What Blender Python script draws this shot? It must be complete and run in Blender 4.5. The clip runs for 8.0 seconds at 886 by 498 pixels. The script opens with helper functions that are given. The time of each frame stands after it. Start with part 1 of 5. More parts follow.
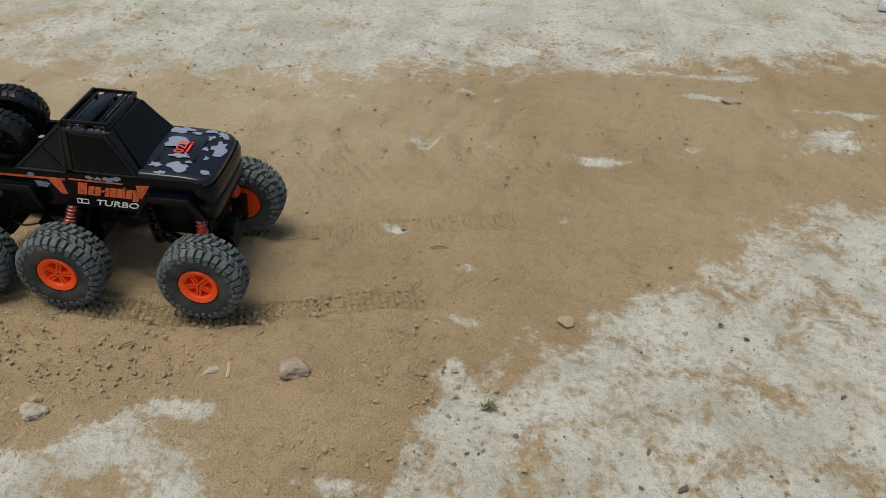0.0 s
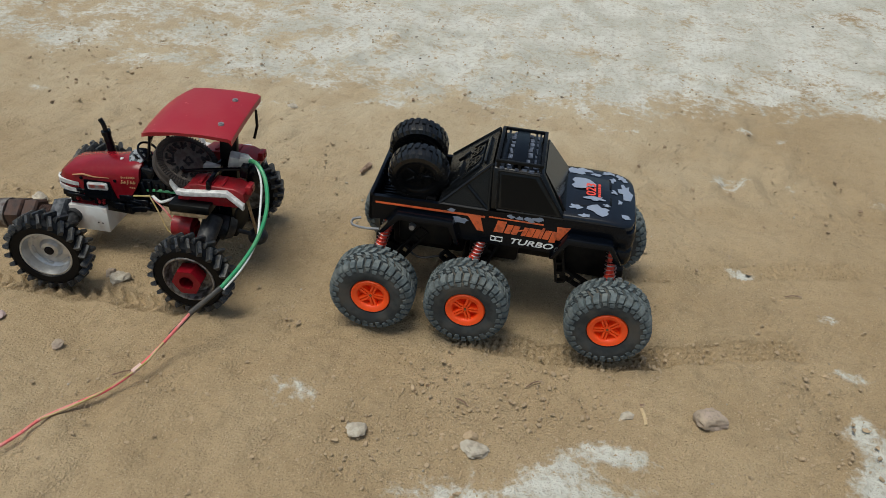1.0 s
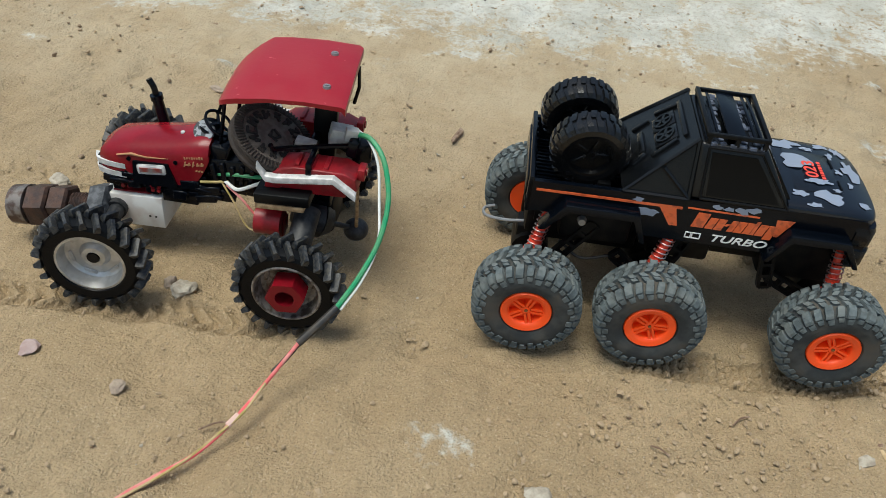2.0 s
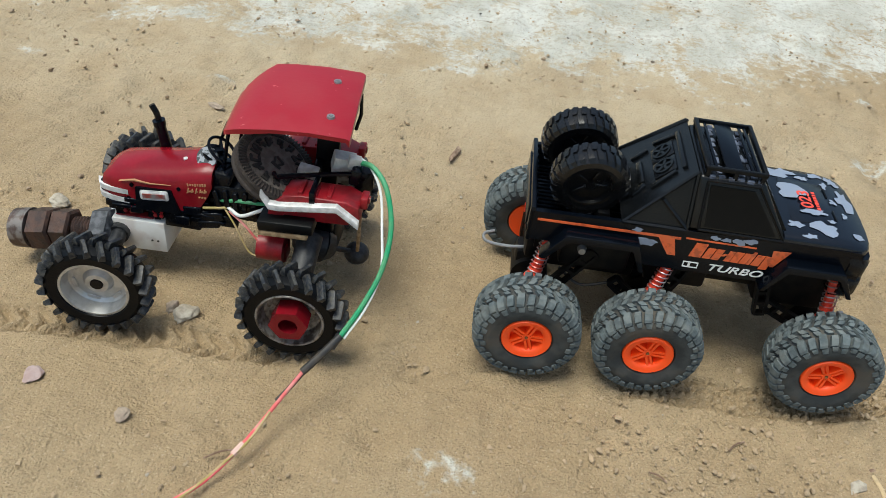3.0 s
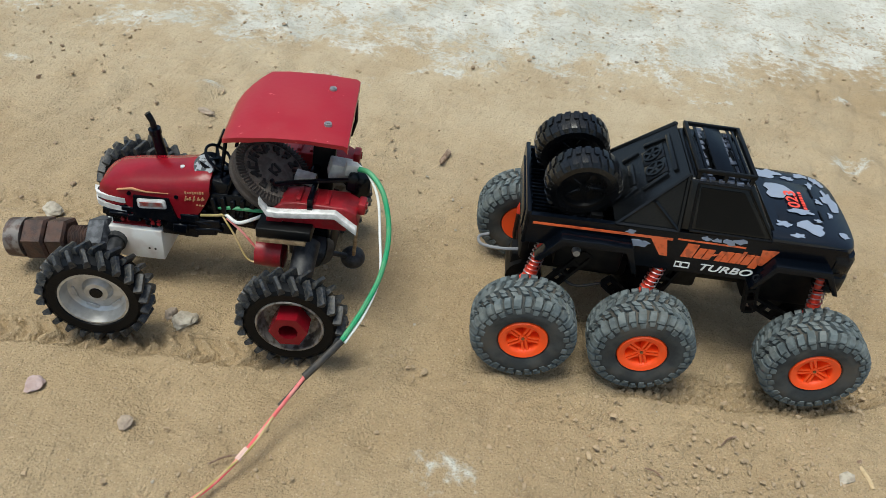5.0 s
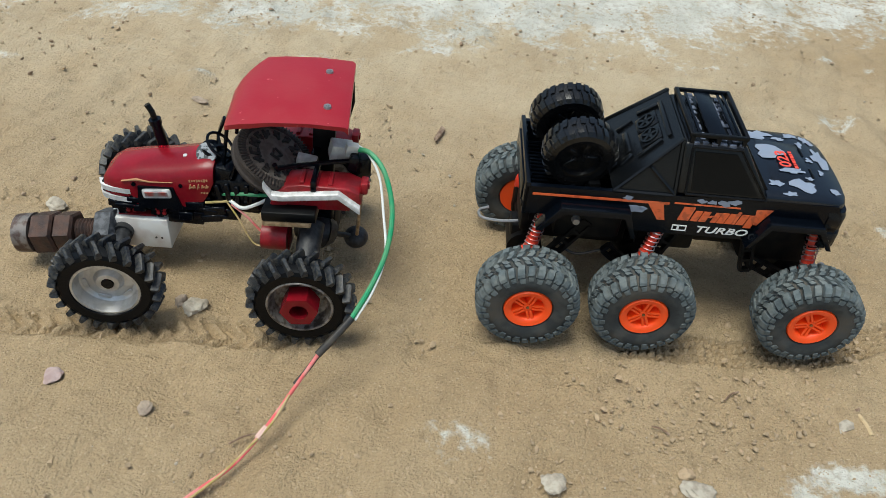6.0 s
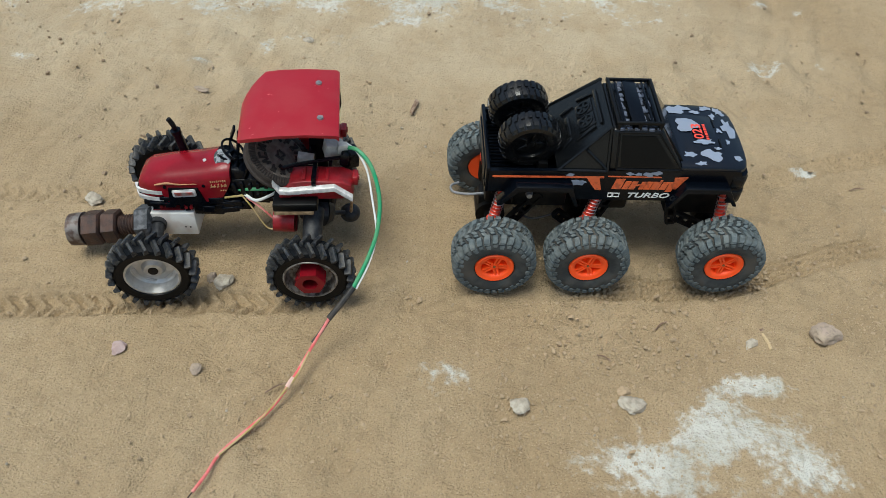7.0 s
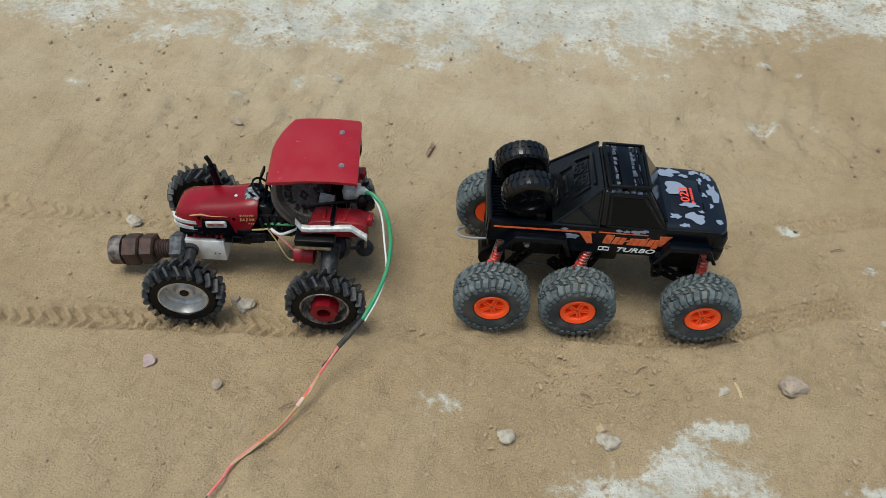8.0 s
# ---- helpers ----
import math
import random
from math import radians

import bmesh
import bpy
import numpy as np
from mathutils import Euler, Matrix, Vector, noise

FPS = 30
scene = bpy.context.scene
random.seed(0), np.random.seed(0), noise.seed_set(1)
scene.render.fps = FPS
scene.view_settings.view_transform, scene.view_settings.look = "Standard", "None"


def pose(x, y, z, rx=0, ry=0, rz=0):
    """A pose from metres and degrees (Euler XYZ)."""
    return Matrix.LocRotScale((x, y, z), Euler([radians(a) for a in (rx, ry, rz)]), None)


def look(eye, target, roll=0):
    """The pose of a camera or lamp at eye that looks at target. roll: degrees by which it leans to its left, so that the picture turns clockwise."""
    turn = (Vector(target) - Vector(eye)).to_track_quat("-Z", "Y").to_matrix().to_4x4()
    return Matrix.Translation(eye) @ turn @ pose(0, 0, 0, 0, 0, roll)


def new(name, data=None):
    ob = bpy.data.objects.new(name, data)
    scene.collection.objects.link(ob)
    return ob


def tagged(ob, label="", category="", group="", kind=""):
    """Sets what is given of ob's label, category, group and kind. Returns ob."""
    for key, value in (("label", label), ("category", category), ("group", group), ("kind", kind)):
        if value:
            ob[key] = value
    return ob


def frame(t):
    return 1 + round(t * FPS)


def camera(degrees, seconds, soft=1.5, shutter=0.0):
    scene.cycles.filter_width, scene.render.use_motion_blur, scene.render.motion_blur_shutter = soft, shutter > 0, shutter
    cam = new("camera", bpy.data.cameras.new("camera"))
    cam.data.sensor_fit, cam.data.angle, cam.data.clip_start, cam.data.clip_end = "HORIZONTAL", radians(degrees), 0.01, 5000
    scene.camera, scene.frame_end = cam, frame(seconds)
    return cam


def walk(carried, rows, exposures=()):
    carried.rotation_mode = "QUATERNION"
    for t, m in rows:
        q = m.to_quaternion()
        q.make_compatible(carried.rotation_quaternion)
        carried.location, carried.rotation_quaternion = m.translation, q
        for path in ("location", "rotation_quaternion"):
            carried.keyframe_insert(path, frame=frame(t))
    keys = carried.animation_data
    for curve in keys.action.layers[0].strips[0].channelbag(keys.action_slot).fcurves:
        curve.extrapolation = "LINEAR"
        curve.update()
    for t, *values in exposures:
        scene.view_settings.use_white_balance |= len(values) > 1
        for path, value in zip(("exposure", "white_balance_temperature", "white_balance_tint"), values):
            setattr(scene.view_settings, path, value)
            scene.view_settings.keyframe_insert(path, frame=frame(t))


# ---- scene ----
cam = camera(57.3, 8.0, 0.8)
PATH = [
    (0, (0.212, 0.04, 0.456), (0.097, 1.628, -0.754), 4.0),
    (0.5, (0.041, 0.01, 0.458), (-0.195, 1.599, -0.733), 4.1),
    (1, (-0.083, 0.014, 0.459), (-0.286, 1.603, -0.737), 5.2),
    (1.5, (-0.177, 0.084, 0.419), (-0.322, 1.635, -0.834), 5.4),
    (1.7, (-0.206, 0.12, 0.378), (-0.317, 1.66, -0.894), 6.1),
    (2.8, (-0.262, 0.142, 0.399), (-0.313, 1.667, -0.894), 7.9),
    (3, (-0.249, 0.141, 0.4), (-0.292, 1.666, -0.892), 8.1),
    (3.5, (-0.235, 0.145, 0.404), (-0.232, 1.673, -0.886), 8.7),
    (4, (-0.248, 0.141, 0.406), (-0.24, 1.669, -0.883), 8.8),
    (4.5, (-0.255, 0.138, 0.407), (-0.251, 1.665, -0.884), 8.8),
    (6, (-0.269, 0.126, 0.412), (-0.229, 1.619, -0.918), 6.5),
    (6.5, (-0.269, 0.085, 0.467), (-0.209, 1.516, -0.929), 4.9),
    (7, (-0.269, 0.076, 0.533), (-0.185, 1.401, -0.963), 4.3),
    (7.5, (-0.262, 0.062, 0.605), (-0.204, 1.377, -0.901), 5.9),
    (8, (-0.259, 0.053, 0.601), (-0.226, 1.392, -0.884), 6.0),
]
EXPOSURES = [(0, -0.27, 6800, 4), (0.5, -0.16, 6700, 3), (1, -0.10, 6550, 2), (1.5, 0.05, 6450, 1), (3, 0.33, 6350, 0), (3.5, 0.30, 6350, 0), (4.5, 0.29, 6350, 0), (6, 0.26, 6300, 0), (7, 0.18, 6250, 0), (8, 0.05, 6250, 0)]
walk(cam, [(t, look(eye, target, roll)) for t, eye, target, roll in PATH], EXPOSURES)
SUN, SKY = 2.3, 0.130
SAND_A, SAND_B, SAND_DARK = (0.365, 0.271, 0.160), (0.305, 0.222, 0.127), (0.22, 0.16, 0.092)
CHALK_A, CHALK_B = (0.575, 0.570, 0.515), (0.44, 0.43, 0.37)

# ---- light ----
world = bpy.data.worlds.new("world")
scene.world = world
world.use_nodes = True
wn = world.node_tree
sky = wn.nodes.new("ShaderNodeTexSky")
sky.sky_type, sky.sun_disc = "NISHITA", False
sky.sun_elevation, sky.sun_rotation = radians(75), radians(-117)
sky.air_density, sky.dust_density, sky.ozone_density = 1.0, 4.0, 1.0
wn.links.new(sky.outputs[0], wn.nodes["Background"].inputs[0])
wn.nodes["Background"].inputs[1].default_value = SKY
sun = new("sun", bpy.data.lights.new("sun", "SUN"))
sun.data.energy, sun.data.angle, sun.data.color = SUN, radians(30), (1.0, 0.965, 0.92)
sun.matrix_world = look((-0.7, -0.35, 3.0), (0, 0, 0))


# ---- materials ----
def material(name, color, rough=0.6, metal=0.0, second=None, scale=40.0, lo=0.4, hi=0.6, fine=0.0, fine_scale=400.0,
             bump=0.0, bump_scale=600.0, dust=0.0, dust_color=(0.36, 0.27, 0.17), dust_scale=90.0, coat=0.0, shine=0.5):
    """Two-scale procedural surface: base colour, a second colour in blotches, fine speckle, dust and bump."""
    m = bpy.data.materials.new(name)
    m.use_nodes = True
    t = m.node_tree
    b = t.nodes["Principled BSDF"]
    b.inputs["Roughness"].default_value, b.inputs["Metallic"].default_value = rough, metal
    b.inputs["Coat Weight"].default_value = coat
    b.inputs["Specular IOR Level"].default_value = shine
    co = t.nodes.new("ShaderNodeTexCoord").outputs["Object"]

    def noise_node(s, detail=4.0):
        n = t.nodes.new("ShaderNodeTexNoise")
        n.inputs["Scale"].default_value, n.inputs["Detail"].default_value = s, detail
        t.links.new(co, n.inputs["Vector"])
        return n.outputs["Fac"]

    def ramp(fac, a, z):
        r = t.nodes.new("ShaderNodeMapRange")
        r.interpolation_type = "SMOOTHSTEP"
        r.inputs["From Min"].default_value, r.inputs["From Max"].default_value = a, z
        t.links.new(fac, r.inputs["Value"])
        return r.outputs[0]

    def mix(fac, a, z, amount=1.0):
        n = t.nodes.new("ShaderNodeMix")
        n.data_type = "RGBA"
        if amount != 1.0:
            k = t.nodes.new("ShaderNodeMath")
            k.operation, k.inputs[1].default_value = "MULTIPLY", amount
            t.links.new(fac, k.inputs[0])
            fac = k.outputs[0]
        t.links.new(fac, n.inputs["Factor"])
        for s, v in ((6, a), (7, z)):
            if isinstance(v, tuple):
                n.inputs[s].default_value = (*v, 1)
            else:
                t.links.new(v, n.inputs[s])
        return n.outputs[2]

    out = color
    if second:
        out = mix(ramp(noise_node(scale), lo, hi), out, second)
    if fine:
        dark = tuple(c * 0.45 for c in color)
        out = mix(ramp(noise_node(fine_scale, 2.0), 0.45, 0.7), out, dark, fine)
    if dust:
        d = ramp(noise_node(dust_scale, 6.0), 0.38, 0.68)
        out = mix(d, out, dust_color, dust)
        r = t.nodes.new("ShaderNodeMapRange")
        r.inputs["To Min"].default_value, r.inputs["To Max"].default_value = rough, min(1.0, rough + 0.45 * min(1, dust * 2))
        t.links.new(d, r.inputs["Value"])
        t.links.new(r.outputs[0], b.inputs["Roughness"])
    if isinstance(out, tuple):
        b.inputs["Base Color"].default_value = (*out, 1)
    else:
        t.links.new(out, b.inputs["Base Color"])
    if bump:
        n = t.nodes.new("ShaderNodeBump")
        n.inputs["Strength"].default_value, n.inputs["Distance"].default_value = bump, 0.0006
        t.links.new(noise_node(bump_scale, 3.0), n.inputs["Height"])
        t.links.new(n.outputs[0], b.inputs["Normal"])
    return m


# blue in this black base stands in for reflected sky
BLACK = material("black_plastic", (0.0014, 0.0024, 0.0046), 0.20, bump=0.10, bump_scale=900, shine=0.20)
BLACK_MATT = material("black_matt_plastic", (0.0020, 0.0024, 0.0030), 0.38, bump=0.2, shine=0.2)
CHASSIS = material("dusty_black_chassis", (0.0026, 0.0027, 0.0030), 0.5, dust=0.02, dust_scale=140, shine=0.15)
# hood is black; its bluish base colour imitates the sky's reflection
HOOD_BLACK = material("sky_tinted_black_hood_plastic", (0.0035, 0.0055, 0.0100), 0.20, bump=0.08, bump_scale=900, shine=0.45)
COVER_BLACK = material("satin_black_moulding", (0.0030, 0.0036, 0.0044), 0.27, second=(0.0045, 0.005, 0.0055), scale=60, bump=0.12, shine=0.34)
BRASS = material("dull_brass", (0.35, 0.22, 0.10), 0.4, metal=0.8, second=(0.18, 0.11, 0.06), scale=300)
WINDOW = material("smoked_window", (0.0014, 0.0016, 0.0020), 0.16, shine=0.16)
CAMO = material("dark_camouflage_print", (0.045, 0.055, 0.08), 0.35, second=(0.11, 0.13, 0.18), scale=300, dust=0.03, shine=0.3)
CAMO_GREY = material("grey_camouflage_print", (0.215, 0.255, 0.335), 0.36, dust=0.05)
ORANGE = material("orange_rim_plastic", (1.0, 0.085, 0.008), 0.42, dust=0.05, dust_scale=160)
ORANGE_PRINT = material("orange_print", (0.66, 0.115, 0.03), 0.45, second=(0.42, 0.07, 0.02), scale=260, lo=0.5, hi=0.62, dust=0.10)
WHITE_PRINT = material("white_print", (0.75, 0.75, 0.74), 0.5)
RED_PRINT = material("red_print", (0.75, 0.06, 0.035), 0.45)
# Carcass darker than the lugs paints groove shade into the colour; brown dust besides
TRUCK_TYRE = material("groove_shaded_dusty_tyre_rubber", (0.036, 0.041, 0.043), 0.88, second=(0.060, 0.066, 0.067), scale=60, dust=0.55, dust_color=(0.115, 0.097, 0.074), dust_scale=45, shine=0.2, bump=0.4, bump_scale=1200)
TRUCK_LUG = material("lightened_dusty_tyre_lugs", (0.125, 0.150, 0.155), 0.8, second=(0.068, 0.085, 0.091), scale=150, lo=0.35, hi=0.65, dust=0.35, dust_color=(0.19, 0.19, 0.17), dust_scale=120, bump=0.5, bump_scale=900, shine=0.25)
TRACTOR_LUG = material("scuffed_tractor_lugs", (0.0055, 0.008, 0.012), 0.42, second=(0.014, 0.018, 0.025), scale=220, dust=0.14, dust_color=(0.30, 0.26, 0.18), dust_scale=520, shine=0.42, bump=0.5, bump_scale=700)
SPARE = material("clean_black_tyre", (0.003, 0.0034, 0.0042), 0.27, dust=0.005, bump=0.12, shine=0.45)
TRACTOR_TYRE = material("black_tractor_rubber", (0.0028, 0.0034, 0.0045), 0.34, shine=0.13, bump=0.2)
SPRING = material("steel_spring", (0.34, 0.33, 0.33), 0.4, metal=0.6, second=(0.40, 0.10, 0.08), scale=120)
SHOCK_RED = material("red_shock_plastic", (0.72, 0.045, 0.020), 0.4, dust=0.12)
STEEL = material("bare_steel", (0.30, 0.30, 0.30), 0.45, metal=0.7, fine=0.2)
RED = material("red_tractor_plastic", (0.225, 0.0040, 0.012), 0.24, second=(0.165, 0.004, 0.010), scale=40, dust=0.015, dust_color=(0.35, 0.16, 0.13), dust_scale=420, shine=0.28)
RED_WORN = material("scuffed_red_plastic", (0.26, 0.005, 0.012), 0.36, second=(0.17, 0.006, 0.010), scale=110, dust=0.06, dust_color=(0.36, 0.16, 0.13), dust_scale=400, shine=0.35)
RED_CANOPY = material("scuffed_canopy_plastic", (0.285, 0.007, 0.016), 0.34, second=(0.46, 0.11, 0.10), scale=210, lo=0.675, hi=0.74, dust=0.06, dust_color=(0.40, 0.15, 0.13), dust_scale=60, shine=0.4, bump=0.1, bump_scale=300)
SILVER = material("silver_painted_plastic", (0.66, 0.66, 0.65), 0.30, second=(0.48, 0.48, 0.47), scale=170, dust=0.10)
WHITE_RIM = material("silver_painted_rim", (0.56, 0.56, 0.55), 0.36, metal=0.65, second=(0.44, 0.44, 0.43), scale=130, dust=0.10)
CLEAR_RIM = material("dull_grey_rim", (0.26, 0.25, 0.24), 0.28, metal=0.4, second=(0.06, 0.055, 0.05), scale=180, dust=0.2)
GOLD = material("gold_print", (0.40, 0.20, 0.10), 0.45)
WHITE_BLOCK = material("milky_white_plastic", (0.72, 0.72, 0.69), 0.45, second=(0.60, 0.56, 0.52), scale=70, dust=0.12)
RUST = material("rusty_brown_steel", (0.060, 0.034, 0.026), 0.48, metal=0.4, second=(0.030, 0.020, 0.018), scale=150, dust=0.25, dust_color=(0.15, 0.075, 0.05), dust_scale=200, bump=0.6)
BOLT_HEAD = material("worn_grey_steel", (0.20, 0.18, 0.165), 0.5, metal=0.6, second=(0.09, 0.06, 0.05), scale=140, bump=0.5)
COUPLING = material("blue_black_rubber", (0.014, 0.018, 0.025), 0.5, dust=0.32, dust_color=(0.30, 0.31, 0.33), dust_scale=260, bump=0.3)
BISCUIT = material("dark_cocoa_biscuit", (0.022, 0.016, 0.013), 0.7, second=(0.034, 0.025, 0.020), scale=160, dust=0.10, dust_color=(0.12, 0.09, 0.07), dust_scale=240, bump=0.8, bump_scale=900)
BISCUIT_TOP = material("dusty_biscuit_face", (0.150, 0.125, 0.102), 0.85, second=(0.095, 0.075, 0.060), scale=200, dust=0.3, dust_color=(0.19, 0.16, 0.13), dust_scale=300, bump=0.6, bump_scale=900)
BISCUIT_PRINT = material("dark_embossed_biscuit", (0.010, 0.007, 0.006), 0.8, second=(0.020, 0.015, 0.012), scale=300, bump=0.5, bump_scale=900)
RUBBER = material("worn_black_rubber", (0.007, 0.008, 0.010), 0.5, dust=0.10, dust_color=(0.25, 0.25, 0.25), dust_scale=330, bump=0.3)
WOOD = material("pale_plywood_edge", (0.42, 0.29, 0.16), 0.75, second=(0.25, 0.16, 0.08), scale=200, bump=0.3)
GREEN_WIRE = material("green_wire", (0.012, 0.25, 0.10), 0.4, dust=0.15)
WHITE_WIRE = material("white_wire", (0.66, 0.68, 0.67), 0.45, dust=0.15)
PINK_WIRE = material("pink_red_wire", (0.66, 0.10, 0.11), 0.5, second=(0.64, 0.24, 0.22), scale=110, dust=0.2)
YELLOW_WIRE = material("yellow_wire", (0.34, 0.27, 0.07), 0.5, second=(0.45, 0.33, 0.16), scale=80, dust=0.2)
TAPE = material("black_tape", (0.012, 0.012, 0.012), 0.5, dust=0.1)
CONNECTOR = material("translucent_white_connector", (0.50, 0.49, 0.44), 0.35, second=(0.38, 0.37, 0.33), scale=150)
GAUGE = material("pale_gauge_print", (0.26, 0.28, 0.30), 0.4, second=(0.03, 0.035, 0.04), scale=320, lo=0.47, hi=0.5)
STONE = material("buff_stone", (0.30, 0.24, 0.18), 0.9, second=(0.34, 0.265, 0.22), scale=60, fine=0.4, dust=0.35, dust_color=(0.47, 0.38, 0.26), bump=1.0, bump_scale=260)
STONE_PINK = material("pinkish_stone", (0.36, 0.26, 0.24), 0.85, second=(0.40, 0.31, 0.30), scale=120, dust=0.2, bump=0.7)
STONE_PALE = material("pale_quartz_stone", (0.40, 0.36, 0.29), 0.85, second=(0.28, 0.24, 0.185), scale=120, fine=0.3, bump=0.8)
PEBBLE = material("sandy_pebbles", (0.41, 0.305, 0.19), 0.95, second=(0.31, 0.235, 0.15), scale=30, lo=0.3, hi=0.7, fine=0.3)
BARK_PEBBLE = material("brown_pebble_stone", (0.23, 0.16, 0.10), 0.9, second=(0.33, 0.25, 0.17), scale=40, lo=0.35, hi=0.65, bump=0.5)
DARK_CHIP = material("dark_grit", (0.070, 0.062, 0.056), 0.85, second=(0.16, 0.13, 0.10), scale=25)
STICK = material("straw_stick", (0.50, 0.38, 0.22), 0.8, fine=0.3)
BARK = material("brown_bark_bit", (0.16, 0.10, 0.065), 0.9, second=(0.28, 0.20, 0.14), scale=200, bump=0.6)
GRASS = material("dull_green_weed", (0.16, 0.17, 0.08), 0.8)
PAPER = material("white_card", (0.75, 0.74, 0.76), 0.6)


def ground_material():
    m = bpy.data.materials.new("sand_and_chalk")
    m.use_nodes = True
    t = m.node_tree
    b = t.nodes["Principled BSDF"]
    b.inputs["Roughness"].default_value = 0.95
    b.inputs["Specular IOR Level"].default_value = 0.15
    co = t.nodes.new("ShaderNodeTexCoord").outputs["Object"]

    def nz(s, detail=5.0, rough=0.55, warp=0.0):
        n = t.nodes.new("ShaderNodeTexNoise")
        n.inputs["Scale"].default_value, n.inputs["Detail"].default_value = s, detail
        n.inputs["Roughness"].default_value, n.inputs["Distortion"].default_value = rough, warp
        t.links.new(co, n.inputs["Vector"])
        return n.outputs["Fac"]

    def calc(op, a, z):
        n = t.nodes.new("ShaderNodeMath")
        n.operation = op
        for i, v in enumerate((a, z)):
            if isinstance(v, float):
                n.inputs[i].default_value = v
            else:
                t.links.new(v, n.inputs[i])
        return n.outputs[0]

    def ramp(fac, a, z, lo=0.0, hi=1.0):
        r = t.nodes.new("ShaderNodeMapRange")
        r.interpolation_type = "SMOOTHSTEP"
        for k, v in (("From Min", a), ("From Max", z), ("To Min", lo), ("To Max", hi)):
            r.inputs[k].default_value = v
        t.links.new(fac, r.inputs["Value"])
        return r.outputs[0]

    def mix(fac, a, z):
        n = t.nodes.new("ShaderNodeMix")
        n.data_type = "RGBA"
        t.links.new(fac, n.inputs["Factor"])
        for s, v in ((6, a), (7, z)):
            if isinstance(v, tuple):
                n.inputs[s].default_value = (*v, 1)
            else:
                t.links.new(v, n.inputs[s])
        return n.outputs[2]

    chalk = t.nodes.new("ShaderNodeAttribute")
    chalk.attribute_name = "chalk"
    grain = nz(750, 2.0, 0.7)
    sand = mix(ramp(nz(9, 5.0), 0.3, 0.7), SAND_A, SAND_B)
    sand = mix(ramp(nz(3.2, 4.0, 0.6, 0.8), 0.40, 0.66, 0.0, 0.45), sand, (0.40, 0.315, 0.20))
    sand = mix(ramp(nz(70, 5.0), 0.45, 0.72, 0.0, 0.34), sand, SAND_DARK)
    # sand turns paler towards the far side, in uneven patches
    far_paling = t.nodes.new("ShaderNodeAttribute")
    far_paling.attribute_name = "far_paling"
    sand = mix(calc("MULTIPLY", far_paling.outputs["Fac"], ramp(nz(14, 6.0, 0.65), 0.3, 0.65, 0.35, 1.0)), sand, (0.50, 0.425, 0.30))
    sand = mix(ramp(grain, 0.52, 0.70, 0.0, 0.55), sand, tuple(c * 0.42 for c in SAND_A))
    sand = mix(ramp(nz(900, 1.0), 0.62, 0.74, 0.0, 0.4), sand, (0.60, 0.50, 0.36))
    pale = mix(ramp(nz(12, 6.0, 0.6, 0.5), 0.36, 0.66), CHALK_A, CHALK_B)
    pale = mix(ramp(nz(160, 5.0), 0.46, 0.70, 0.0, 0.45), pale, (0.30, 0.25, 0.18))
    pale = mix(ramp(nz(420, 2.0), 0.62, 0.72, 0.0, 0.5), pale, (0.20, 0.175, 0.14))
    edge = calc("ADD", chalk.outputs["Fac"], calc("MULTIPLY", calc("SUBTRACT", nz(17, 8.0, 0.66, 0.5), 0.5), 3.4))
    edge = calc("ADD", edge, calc("MULTIPLY", calc("SUBTRACT", nz(130, 6.0, 0.7), 0.5), 2.0))
    mask = ramp(edge, 0.26, 1.0)
    t.links.new(mix(mask, sand, pale), b.inputs["Base Color"])
    height = calc("ADD", calc("MULTIPLY", grain, 0.5), calc("MULTIPLY", nz(420, 2.0, 0.5), 0.7))
    height = calc("ADD", height, calc("MULTIPLY", nz(60, 3.0), 0.6))
    bump = t.nodes.new("ShaderNodeBump")
    bump.inputs["Strength"].default_value, bump.inputs["Distance"].default_value = 1.0, 0.0030
    t.links.new(height, bump.inputs["Height"])
    t.links.new(bump.outputs[0], b.inputs["Normal"])
    return m


# ---- mesh tools ----
OFFSET = {}
LEAN = {"toy_truck": (0.0015, 0.045), "toy_tractor": (0.0, 0.065), "wire_lead": (0.0, 0.09)}  # the bodies lean back a little: (shift, shift per height)


SLOPE = {}


def thing(name, at, label, category, group="", kind="", turn=0.0):
    """A top-level Empty at its base; its parts are modelled in world metres and shifted to it."""
    ob = new(name)
    ob.empty_display_size = 0.02
    ob.location = at
    ob.rotation_euler = (0, 0, radians(turn))
    OFFSET[ob.name] = Vector(at)
    SLOPE[ob.name] = LEAN.get(name, (0.0, 0.0))
    return tagged(ob, label, category, group, kind)


def finish(bm, name, mat, angle=38, second=None, since=0):
    """The mesh; its faces from number since on take the second material."""
    if second:
        for k, f in enumerate(bm.faces):
            f.material_index = int(k >= since)
    me = bpy.data.meshes.new(name)
    bmesh.ops.recalc_face_normals(bm, faces=bm.faces)
    bm.to_mesh(me)
    bm.free()
    me.polygons.foreach_set("use_smooth", [True] * len(me.polygons))
    me.set_sharp_from_angle(angle=radians(angle))
    me.materials.append(mat)
    if second:
        me.materials.append(second)
    return me


def part(name, bm, mat, parent, label="", angle=38):
    off, (shift, slope) = OFFSET[parent.name], SLOPE[parent.name]
    for vert in bm.verts:
        vert.co.y += shift + slope * vert.co.z
    bmesh.ops.translate(bm, verts=bm.verts, vec=-off)
    ob = new(name, finish(bm, name, mat, angle))
    ob.parent = parent
    OFFSET[ob.name], SLOPE[ob.name] = off, (shift, slope)
    return tagged(ob, label) if label else ob


